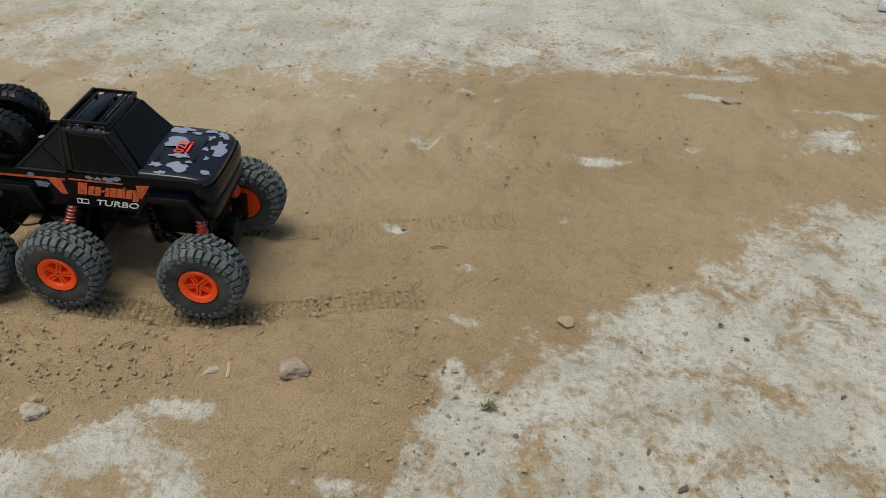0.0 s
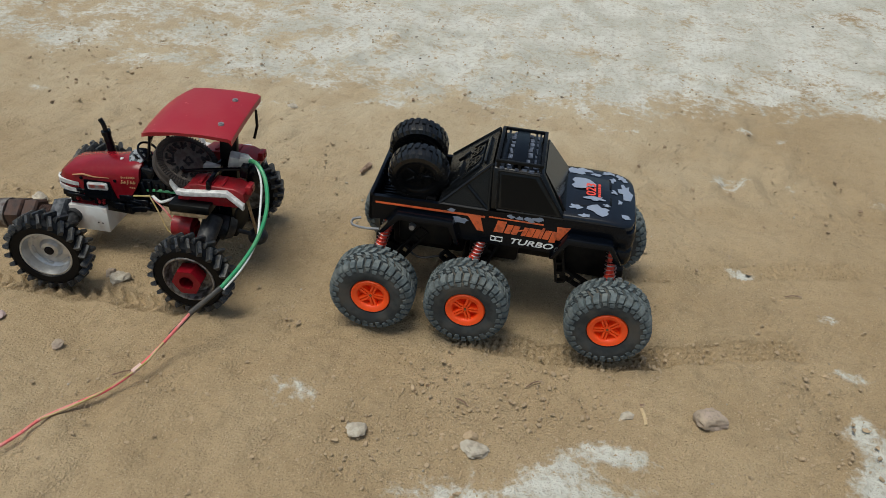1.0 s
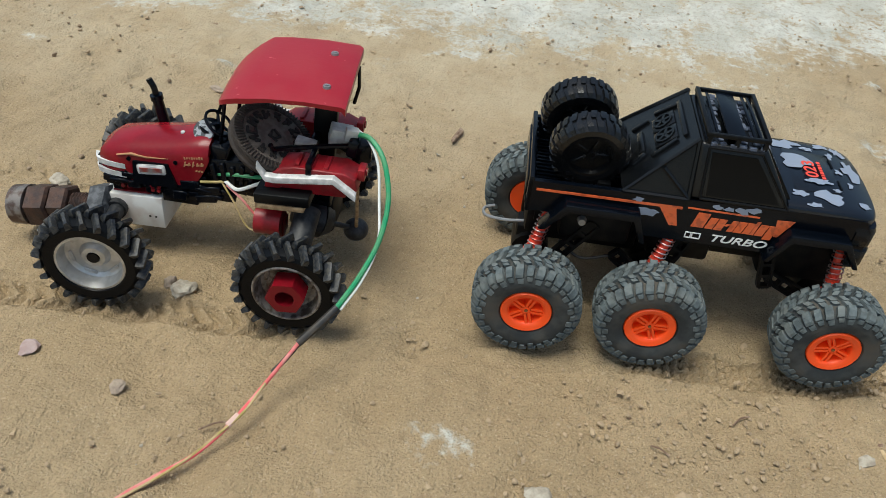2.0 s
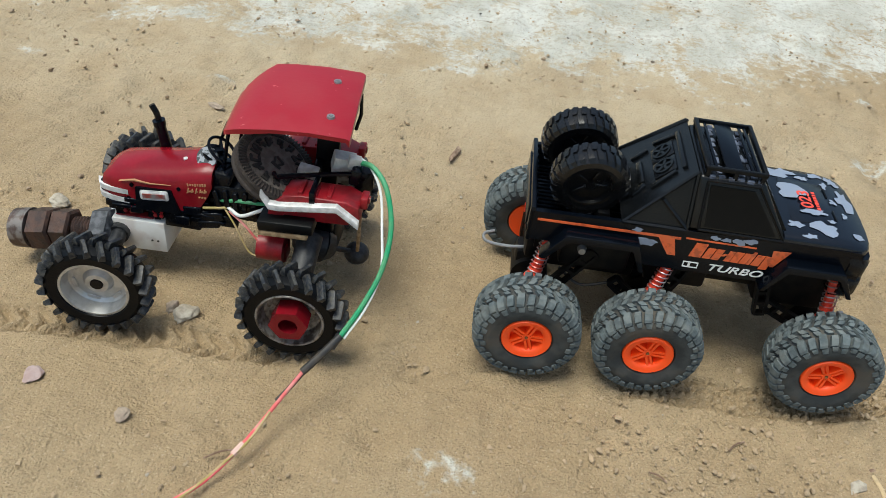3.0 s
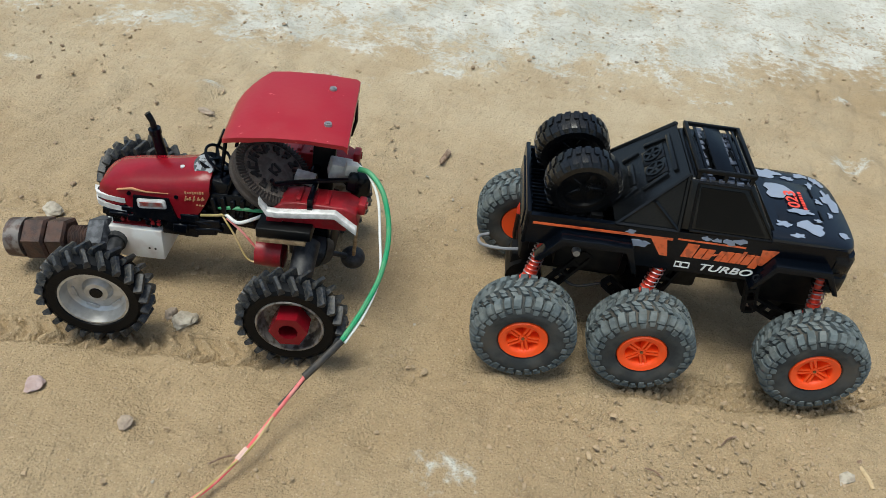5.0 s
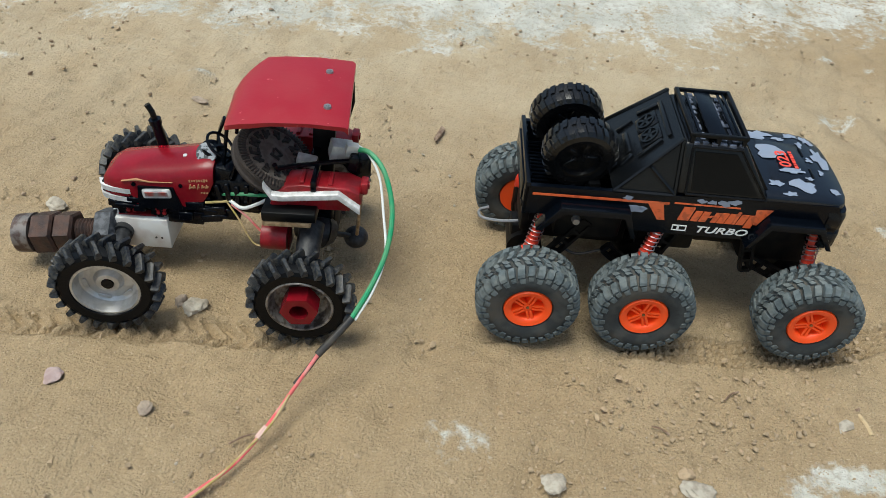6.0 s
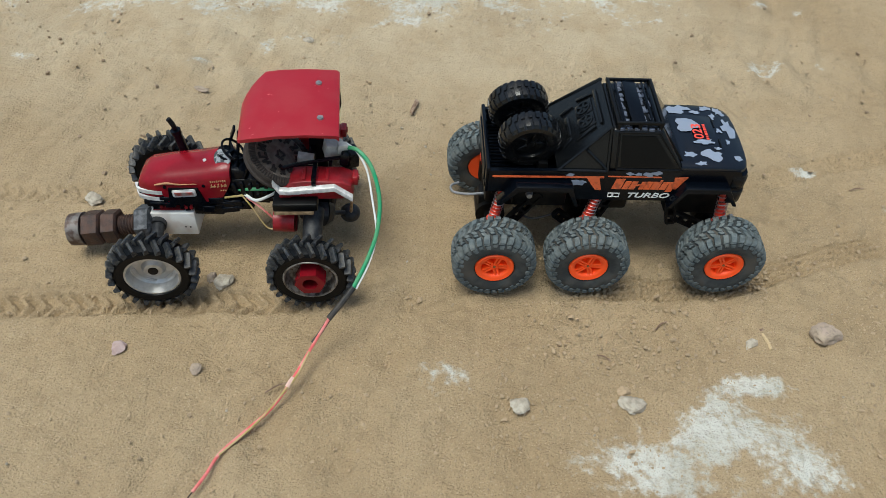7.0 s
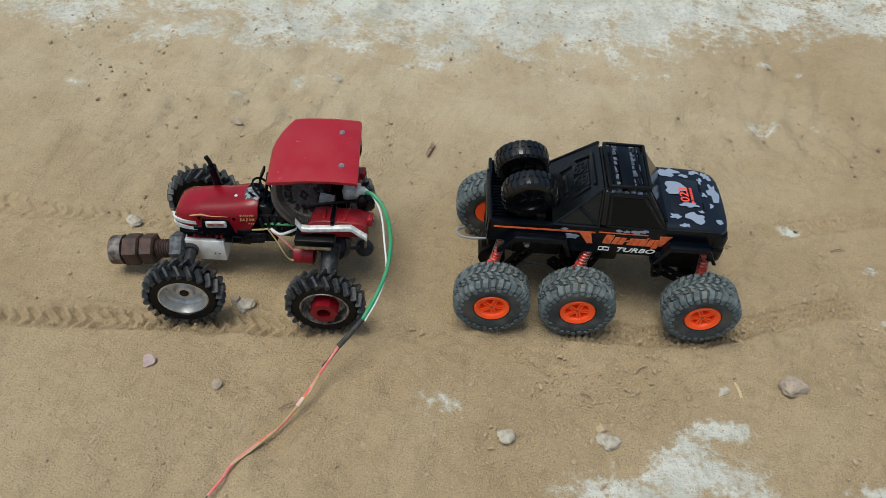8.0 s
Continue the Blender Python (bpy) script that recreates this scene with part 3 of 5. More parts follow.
for y in (-0.012, 0.012):
    part("hood_slot", box(bmesh.new(), (-0.0245, RY + y, 0.1177), (0.0012, 0.0100, 0.0010), (0, 0, 0), 0.0003), BLACK_MATT, hood)
for k, (x, y, rx, ry) in enumerate(((-0.0505, 0.0300, 0.0100, 0.0056), (-0.0270, 0.0325, 0.0060, 0.0030), (-0.0150, 0.0300, 0.0048, 0.0050), (-0.0128, 0.0095, 0.0056, 0.0120), (-0.0470, 0.0090, 0.0095, 0.0092), (-0.0370, -0.0120, 0.0082, 0.0032),
                                    (-0.0330, -0.0265, 0.0088, 0.0062), (-0.0515, -0.0255, 0.0052, 0.0030), (-0.0440, -0.0350, 0.0064, 0.0024), (-0.0120, -0.0270, 0.0036, 0.0032), (-0.0215, 0.0030, 0.0028, 0.0026), (-0.0275, -0.0190, 0.0034, 0.0018), (-0.0170, -0.0100, 0.0024, 0.0030), (-0.0360, 0.0265, 0.0044, 0.0024), (-0.0230, 0.0215, 0.0026, 0.0040))):
    rng = random.Random(20 + k)
    bm = bmesh.new()
    ring = []
    for a in range(14):
        q = rng.uniform(0.85, 1.25) * (0.55 if rng.random() < 0.3 else 1.0)
        u, v = x + rx * q * math.cos(a * math.tau / 14), max(-0.0378, min(0.0378, y + ry * q * math.sin(a * math.tau / 14)))
        ring.append(bm.verts.new((u, RY + v, hood_z(u, v) + (0.0009 if abs(v) < 0.022 and -0.053 < u < -0.026 else 0.0004))))
    centre = bm.verts.new((x, RY + y, hood_z(x, y) + (0.0010 if abs(y) < 0.022 and -0.053 < x < -0.026 else 0.0005)))
    for a in range(14):
        bm.faces.new((centre, ring[a], ring[(a + 1) % 14]))
    part("camouflage_patch", bm, CAMO_GREY, hood, "flat grey-blue camouflage patch")
lettering("023", 0.0108, RED_PRINT, hood, Matrix.Translation((-0.0400, RY + 0.0006, 0.1190)) @ pose(0, 0, 0, 0, 0, 90) @ Matrix.Diagonal((1.15, 1, 1, 1)), "lettering", "red printed number on the hood")
bm = bmesh.new()
for k, w in enumerate((0.0022, 0.0012, 0.0026, 0.0016, 0.0024, 0.0014, 0.0020)):
    box(bm, (-0.0338, RY - 0.0085 + k * 0.0028, 0.1191), (0.0022, w, 0.0004))
part("emblem", bm, RED_PRINT, hood, "small red printed bars")

# cab
LOW, TOP = (-0.1175, -0.0575, 0.0388, 0.1115), (-0.1190, -0.0805, 0.0290, 0.1450)


def cab_point(u, v, s, proud=0.0):
    """u along the cab, v up its side, s the side (-1 near, 1 far)."""
    x = (LOW[0] + (LOW[1] - LOW[0]) * u) * (1 - v) + (TOP[0] + (TOP[1] - TOP[0]) * u) * v
    half = LOW[2] * (1 - v) + TOP[2] * v
    return (x, RY - 0.003 * v + s * (half + proud), LOW[3] * (1 - v) + TOP[3] * v)


bm = bmesh.new()
loft(bm, [[cab_point(0, 0, -1), cab_point(1, 0, -1), cab_point(1, 0, 1), cab_point(0, 0, 1)], [cab_point(0, 1, -1), cab_point(1, 1, -1), cab_point(1, 1, 1), cab_point(0, 1, 1)]])
bmesh.ops.bevel(bm, geom=bm.edges[:], offset=0.0022, segments=3, profile=0.5, affect="EDGES")
cab = part("cab", bm, COVER_BLACK, truck, "glossy black cab")
for s in (-1, 1):
    bm = bmesh.new()
    loop = ((0.16, 0.10), (0.90, 0.10), (0.80, 0.86), (0.17, 0.86))
    loft(bm, [[cab_point(u, v, s, -0.001) for u, v in loop], [cab_point(u, v, s, 0.0006) for u, v in loop]])
    part("side_window", bm, WINDOW, cab, "smoked black side window")
    for a, z in (((0.10, 0.04), (0.13, 0.93)), ((0.97, 0.06), (0.90, 0.93)), ((0.13, 0.94), (0.90, 0.94)), ((0.10, 0.03), (0.97, 0.03))):
        part("window_frame", tube(bmesh.new(), [cab_point(*a, s, 0.0002), cab_point(*z, s, 0.0002)], 0.0009, 6, smooth=False), BLACK_MATT, cab)
bm = bmesh.new()
quad = [(-0.0598, 0.033, 0.1165), (-0.0598, -0.033, 0.1165), (-0.0796, -0.026, 0.1430), (-0.0796, 0.026, 0.1430)]
loft(bm, [[(x + d, RY + y, z + d * 0.6) for x, y, z in quad] for d in (-0.001, 0.0009)])
part("windscreen", bm, WINDOW, cab, "smoked black windscreen")
bm = bmesh.new()
rng = random.Random(31)
for x in (-0.1065, -0.0930, -0.0873):
    y = 0.5405
    while y < 0.590:
        long = rng.uniform(0.003, 0.008)
        box(bm, (x + rng.uniform(-0.0012, 0.0012), y + long / 2, 0.1453), (rng.uniform(0.002, 0.0042), long, 0.0008), (0, 0, rng.uniform(-14, 14)))
        y += long + rng.uniform(0.0006, 0.004)
for k in range(6):
    box(bm, (-0.1120 + k * 0.0056, 0.5369 + 0.0008 * (k % 2), 0.1447), (rng.uniform(0.002, 0.005), 0.0022, 0.0016), (0, 0, rng.uniform(-20, 20)))
part("roof_print", bm, CAMO, cab, "dull grey camouflage print on the roof")

# roof rack: bars across the roof on a raised frame
bm = bmesh.new()
for y in (0.5375, 0.5905):
    box(bm, (-0.0990, y, 0.1500), (0.0360, 0.0022, 0.0026), bev=0.0005)
    for x in (-0.115, -0.099, -0.083):
        box(bm, (x, y, 0.1475), (0.0024, 0.0022, 0.0050))
for x in (-0.1160, -0.0820):
    box(bm, (x, RY - 0.004, 0.1500), (0.0026, 0.0550, 0.0030), bev=0.0006)
rack = part("roof_rack", bm, BLACK_MATT, truck, "black plastic roof rack")
for x, w in ((-0.1108, 0.0018), (-0.1000, 0.0105), (-0.0895, 0.0018), (-0.0862, 0.0016)):
    part("rack_slat", box(bmesh.new(), (x, RY - 0.004, 0.1498), (w, 0.0530, 0.0014), bev=0.0004), BLACK, rack)

# sloping back cover behind the cab
A, B = Vector((-0.1190, RY, 0.1455)), Vector((-0.1560, RY, 0.1100))
bm = bmesh.new()
loft(bm, [[(-0.1195, RY - 0.029, 0.1455), (-0.1170, RY - 0.0385, 0.110), (-0.1570, RY - 0.0385, 0.110)], [(-0.1195, RY + 0.029, 0.1455), (-0.1170, RY + 0.0385, 0.110), (-0.1570, RY + 0.0385, 0.110)]])
cover = part("back_cover", bm, COVER_BLACK, truck, "sloping black cover with moulded tools and fans")
for s in (-1, 1):
    p, q, r = (-0.1195, RY + s * 0.0292, 0.1455), (-0.1180, RY + s * 0.0387, 0.1105), (-0.1565, RY + s * 0.0387, 0.1105)
    for a, z in ((p, r), (q, r), (p, q), ((-0.136, RY + s * 0.0345, 0.1270), (-0.1185, RY + s * 0.0385, 0.1115))):
        part("cover_frame", tube(bmesh.new(), [a, z], 0.0014, 6, smooth=False), COVER_BLACK, cover)
base = Matrix.Translation((A + B) / 2) @ Matrix.Rotation(math.atan2(A.x - B.x, A.z - B.z) - math.pi / 2, 4, "Y")


def relief(name, build):
    m = bmesh.new()
    build(m)
    bmesh.ops.transform(m, matrix=base, verts=m.verts)
    return part(name, m, COVER_BLACK, cover)


for y in (-0.0085, 0.0075):
    def fan(m, y=y):
        box(m, (0.006, y, 0.0010), (0.0150, 0.0150, 0.0014), bev=0.0005)
        n0 = len(m.verts)
        spin(m, [(0.0064, 0.0016), (0.0064, 0.0028), (0.0052, 0.0028), (0.0052, 0.0016)], 24, closed=True)
        turned(m, n0, Matrix.Translation((0.006, y, 0)) @ Matrix.Rotation(radians(90), 4, "X"))
        for k in range(5):
            box(m, (0.006 + 0.0028 * math.cos(k * math.tau / 5), y + 0.0028 * math.sin(k * math.tau / 5), 0.0022), (0.0052, 0.0018, 0.0010), (0, 0, k * 72))
    relief("fan_relief", fan)
for x, y, lx, ly, a in ((0.009, 0.0195, 0.016, 0.0026, -12), (-0.009, 0.017, 0.012, 0.0024, 8), (-0.010, -0.002, 0.004, 0.022, 0), (0.004, -0.0205, 0.018, 0.0026, 10), (-0.013, -0.018, 0.010, 0.004, 20), (0.018, 0.0, 0.003, 0.040, 0)):
    relief("tool_relief", lambda m: box(m, (x, y, 0.0012), (lx, ly, 0.0026), (0, 0, a), 0.0006))

# prints on the sides
for s, y in ((-1, 0.5288), (1, 0.6072)):
    def flat(poly):
        return prism(bmesh.new(), poly, y - 0.0002, y + 0.0002)
    part("stripe", flat([(-0.2065, 0.1040), (-0.2065, 0.1025), (-0.1195, 0.1035), (-0.1195, 0.1052)]), ORANGE_PRINT, truck, "thin orange side stripe")
    part("stripe", flat([(-0.1330, 0.1035), (-0.1230, 0.1038), (-0.1195, 0.0915), (-0.1245, 0.0915)]), ORANGE_PRINT, truck, "thin orange side stripe")
    part("stripe", flat([(-0.1165, 0.1058), (-0.0740, 0.1058), (-0.0740, 0.1048), (-0.1165, 0.1048)]), ORANGE_PRINT, truck, "thin orange side stripe")
    part("stripe", flat([(-0.0635, 0.1052), (-0.0530, 0.1058), (-0.0600, 0.0935), (-0.0622, 0.0935)]), ORANGE_PRINT, truck, "thin orange side stripe")
    bm = bmesh.new()
    for k, (w, z0, z1) in enumerate(((0.0072, 0.0945, 0.1052), (0.0046, 0.0945, 0.1028), (0.0046, 0.0945, 0.1028), (0.0022, 0.0980, 0.1000), (0.0034, 0.0945, 0.1026), (0.0048, 0.0945, 0.1028), (0.0042, 0.0945, 0.1028), (0.0020, 0.0945, 0.1045), (0.0048, 0.0945, 0.1028), (0.0048, 0.0925, 0.1028))):
        x = -0.1115 + (0, 0.0081, 0.0134, 0.0186, 0.0213, 0.0252, 0.0306, 0.0353, 0.0379, 0.0432)[k]
        lean, z0, z1 = 0.0022, z0 - 0.0018, z1 - 0.0022
        poly = [(x, z0), (x + w, z0), (x + w + lean, z1), (x + lean, z1)]
        loft(bm, [[(px, y - 0.0003, pz) for px, pz in poly], [(px, y + 0.0003, pz) for px, pz in poly]])
    part("logo", bm, ORANGE_PRINT, truck, "slanted orange logo shapes")
    bm = bmesh.new()
    for x, w in ((-0.1130, 0.0032), (-0.1090, 0.0048)):
        for za, zb in ((0.0878, 0.0885), (0.0841, 0.0848)):
            box(bm, (x + w / 2, y, (za + zb) / 2), (w, 0.0005, 0.0006))
        for xa in (x, x + w):
            box(bm, (xa, y, 0.0863), (0.0006, 0.0005, 0.0044))
    part("model_badge", bm, WHITE_PRINT, truck, "small white outlined badge shapes")
    m = Matrix.Translation((-0.0815, y - 0.0002, 0.0863)) @ pose(0, 0, 0, 90, 0, 0) if s < 0 else Matrix.Translation((-0.0815, y + 0.0002, 0.0863)) @ pose(0, 0, 0, 90, 0, 180)
    lettering("TURBO", 0.0072, WHITE_PRINT, truck, m @ Matrix.Diagonal((1.45, 1, 1, 1)), "lettering", "white slanted TURBO lettering", 0.25)
    for k, (x, z, r) in enumerate(((-0.1410, 0.0985, 0.0055), (-0.1460, 0.1062, 0.0030), (-0.1000, 0.1085, 0.0026), (-0.0925, 0.1080, 0.0028), (-0.0850, 0.1078, 0.0038), (-0.0785, 0.1090, 0.0036), (-0.1355, 0.0990, 0.0026))):
        rng = random.Random(k)
        poly = [(x + r * rng.uniform(0.5, 1.25) * math.cos(a * 0.698) * 1.2, z + r * rng.uniform(0.4, 1.0) * math.sin(a * 0.698) * 0.75) for a in range(9)]
        part("camouflage_patch", flat(poly), CAMO_GREY, truck)

# chassis, axles, shocks
for y in (0.552, 0.584):
    part("chassis_rail", box(bmesh.new(), (-0.108, y, 0.0715), (0.190, 0.006, 0.012), bev=0.001), CHASSIS, truck)
for name, c, size in (
    ("gearbox", (-0.165, RY, 0.0640), (0.060, 0.036, 0.024)), ("battery_box", (-0.070, RY, 0.0700), (0.070, 0.040, 0.018)), ("gearbox", (-0.030, RY, 0.0640), (0.034, 0.040, 0.026)),
    ("rear_crossmember", (-0.2030, RY, 0.0660), (0.010, 0.036, 0.022)), ("wheel_well", (-0.166, RY, 0.0800), (0.044, 0.068, 0.026)), ("gearbox", (-0.110, RY, 0.0700), (0.040, 0.050, 0.026)), ("wheel_well", (-0.036, RY, 0.0760), (0.046, 0.056, 0.040)),
):
    part(name, box(bmesh.new(), c, size, bev=0.003), CHASSIS, truck)
for x in (-0.2010, -0.1245, -0.0120):
    bm = cyl(bmesh.new(), (x, 0.520, 0.0370), (x, 0.616, 0.0370), 0.0050)
    cyl(bm, (x, 0.555, 0.0370), (x, 0.581, 0.0370), 0.0125, n=18)
    box(bm, (x, RY, 0.0430), (0.022, 0.018, 0.020), bev=0.003)
    for y in (0.5270, 0.6090):
        box(bm, (x, y, 0.0400), (0.013, 0.010, 0.024), bev=0.002)
    part("axle", bm, CHASSIS, truck)
for s in (-1, 1):
    for (xt, zt), (xb, zb) in (((-0.1960, 0.0850), (-0.2040, 0.0500)), ((-0.1185, 0.0850), (-0.1285, 0.0500)), ((-0.0175, 0.0920), (-0.0150, 0.0500))):
        top, low = Vector((xt, RY + s * 0.033, zt)), Vector((xb, RY + s * 0.041, zb))
        d = low - top
        shock = part("shock_absorber", cyl(cyl(bmesh.new(), top + d * 0.55, low, 0.0042), top, top + d * 0.6, 0.0031), SHOCK_RED, truck, "red shock absorber")
        u = d.normalized().orthogonal().normalized()
        v = d.normalized().cross(u)
        part("spring", tube(bmesh.new(), [top + d * (0.04 + 0.74 * k / 72) + (u * math.cos(k * 0.785) + v * math.sin(k * 0.785)) * 0.0046 for k in range(73)], 0.00048, 5, smooth=False), SPRING, shock, "grey coil spring")
        part("shock_cap", cyl(bmesh.new(), top + d * 0.76, top + d * 0.86, 0.0056), SHOCK_RED, shock)
    for a, z in (((-0.110, 0.078), (-0.122, 0.046)), ((-0.167, 0.080), (-0.190, 0.046)), ((-0.060, 0.086), (-0.053, 0.052)), ((-0.052, 0.060), (-0.020, 0.044)), ((-0.150, 0.060), (-0.128, 0.042))):
        a3, z3 = Vector((a[0], RY + s * 0.030, a[1])), Vector((z[0], RY + s * 0.036, z[1]))
        bm = bmesh.new()
        length = (z3 - a3).length
        ang = math.degrees(math.atan2(z3.x - a3.x, z3.z - a3.z))
        mid = (a3 + z3) / 2
        for off in (-0.0034, 0.0034):
            n0 = len(bm.verts)
            box(bm, (off, 0, 0), (0.0020, 0.0045, length))
            turned(bm, n0, Matrix.Translation(mid) @ pose(0, 0, 0, 0, ang, 0))
        for k in range(5):
            n0 = len(bm.verts)
            box(bm, (0, 0, length * (k / 4 - 0.5)), (0.0065, 0.0040, 0.0022))
            turned(bm, n0, Matrix.Translation(mid) @ pose(0, 0, 0, 0, ang, 0))
        part("link_arm", bm, CHASSIS, truck)
    part("body_screw", cyl(bmesh.new(), (-0.176, RY + s * 0.0395, 0.0865), (-0.176, RY + s * 0.043, 0.0865), 0.0030, 0.0022, 12), STEEL, truck, "round steel body screw")
    part("body_screw", cyl(bmesh.new(), (-0.008, RY + s * 0.040, 0.066), (-0.008, RY + s * 0.044, 0.066), 0.0028, 0.002, 12), STEEL, truck, "round steel body screw")
part("tow_hook", tube(bmesh.new(), [(-0.204, 0.560, 0.0570), (-0.220, 0.560, 0.0550), (-0.2330, 0.563, 0.0545), (-0.2345, 0.570, 0.0550), (-0.228, 0.573, 0.0560)], 0.0011, 7), STEEL, truck, "bent steel wire tow hook")
part("drive_cable", tube(bmesh.new(), [(-0.185, 0.540, 0.060), (-0.170, 0.536, 0.052), (-0.150, 0.538, 0.056)], 0.0009, 6), TAPE, truck)


def spare_meshes(radius, width):
    h = width / 2
    t = bmesh.new()
    spin(t, [(radius * 0.60, -h * 0.85), (radius * 0.72, -h), (radius * 0.86, -h * 0.95), (radius * 0.95, -h * 0.7), (radius * 0.955, h * 0.7), (radius * 0.86, h * 0.95), (radius * 0.72, h), (radius * 0.60, h * 0.85)], 40, closed=True)
    for k in range(26):
        for s, off in ((-1, 0.0), (1, 0.5)):
            path = [(radius * 0.952, s * h * 0.06), (radius * 0.950, s * h * 0.45), (radius * 0.935, s * h * 0.74), (radius * 0.85, s * h * 0.96)]
            w = radius * 0.165
            lug(t, path, (w * 0.8, w, w, w * 0.6), (radius * 0.040, radius * 0.045, radius * 0.040, radius * 0.010), radius, radius * 0.05, (k + off) * math.tau / 26)
    r = bmesh.new()
    spin(r, [(radius * 0.61, h * 0.8), (radius * 0.61, -h * 0.86), (radius * 0.54, -h * 0.84), (radius * 0.50, -h * 0.5), (radius * 0.1, -h * 0.42), (0.0006, -h * 0.42), (0.0005, h * 0.8)], 32)
    for k in range(5):
        n0 = len(r.verts)
        box(r, (radius * 0.30, -h * 0.52, 0), (radius * 0.46, h * 0.22, radius * 0.13), bev=0.0004, seg=1)
        turned(r, n0, Matrix.Rotation(k * math.tau / 5, 4, "Y"))
    cyl(r, (0, -h * 0.75, 0), (0, -h * 0.4, 0), radius * 0.13, n=12)
    return finish(t, "spare_wheel", SPARE, 30), finish(r, "rim", SPARE)


spare_me, spare_rim_me = spare_meshes(0.0245, 0.0185)
for m in (pose(-0.1775, 0.5535, 0.1200, 8, 0, 4), pose(-0.184, 0.5880, 0.1245, 14, 0, 6)):
    w = placed("spare_wheel", spare_me, truck, m, "clean black spare wheel in the load bed")
    child("rim", spare_rim_me, w)
bm = cyl(bmesh.new(), (-0.176, 0.566, 0.092), (-0.180, 0.566, 0.126), 0.0035)
box(bm, (-0.165, 0.560, 0.098), (0.008, 0.030, 0.010), bev=0.001)
part("spare_bracket", bm, BLACK_MATT, truck)


# ---- toy tractor ----
def tractor_wheel_meshes(radius, width, rim_r):
    h = width / 2
    t = bmesh.new()
    r0 = radius * 0.88
    spin(t, [(rim_r, -h * 0.62), (rim_r * 1.06, -h * 0.86), (radius * 0.78, -h * 0.92), (r0 * 0.97, -h * 0.80), (r0, -h * 0.4), (r0 * 1.01, 0), (r0, h * 0.4), (r0 * 0.97, h * 0.80), (radius * 0.78, h * 0.92), (rim_r * 1.06, h * 0.86), (rim_r, h * 0.62)], 48, closed=True)
    carcass = len(t.faces)
    for k in range(22):
        for s, off in ((-1, 0.0), (1, 0.5)):
            n0 = len(t.verts)
            lo, hi = radius * 0.066, radius * 0.030
            loft(t, [[(-x * k0, y * h * 0.62 * k1, z) for x, y in ((lo, -1), (-lo * 0.8, -1), (-lo * 0.8, 1), (lo, 1))]
                     for z, k0, k1 in ((-radius * 0.075, 1.0, 1.0), (radius * 0.035, 0.72, 0.98), (radius * 0.066, hi / lo, 0.90))])
            turned(t, n0, Matrix.Translation((0, s * h * 0.50, radius * 0.925)) @ Matrix.Rotation(radians(s * -27), 4, "Z") @ Matrix.Rotation(radians(s * -10), 4, "X"))
            turned(t, n0, Matrix.Rotation((k + off) * math.tau / 22, 4, "Y"))
    return finish(t, "tyre", TRACTOR_TYRE, 30, TRACTOR_LUG, carcass)


def dished_rim(rim_r, h, mat):
    r = bmesh.new()
    spin(r, [(rim_r * 1.0, h * 0.7), (rim_r * 1.03, -h * 0.78), (rim_r * 0.96, -h * 0.80), (rim_r * 0.91, -h * 0.40), (rim_r * 0.86, h * 0.05), (rim_r * 0.74, h * 0.24), (rim_r * 0.46, h * 0.22), (rim_r * 0.34, -h * 0.12), (rim_r * 0.20, -h * 0.16), (rim_r * 0.19, h * 0.3), (0.0005, h * 0.3), (0.0005, h * 0.7)], 40)
    rib = box(bmesh.new(), (rim_r * 0.74, h * 0.20, 0), (rim_r * 0.16, h * 0.10, rim_r * 0.40), (0, 0, 0), 0.0004, 1)
    return finish(r, "wheel", mat), finish(rib, "rim_rib", mat)


TX, TY = -0.405, 0.562
tractor = thing("toy_tractor", (TX, TY, 0), "red toy tractor with canopy, exposed wires and a rusty bolt", "toy tractor")
t_tyre = tractor_wheel_meshes(0.0350, 0.0195, 0.0207)
(rim_white, rib_white), (rim_dull, rib_dull) = dished_rim(0.0207, 0.0097, WHITE_RIM), dished_rim(0.0207, 0.0097, CLEAR_RIM)
hole = bmesh.new()
cyl(hole, (0, -0.0022, 0), (0, 0.0010, 0), 0.0038, n=18)
hole_me = finish(hole, "hub_bush", BLACK)
lip = spin(bmesh.new(), [(0.0208 + 0.0009 * math.cos(k * 0.785), -0.0080 + 0.0009 * math.sin(k * 0.785)) for k in range(8)], 40, closed=True)
lip_me = finish(lip, "rim_lip", CLEAR_RIM)
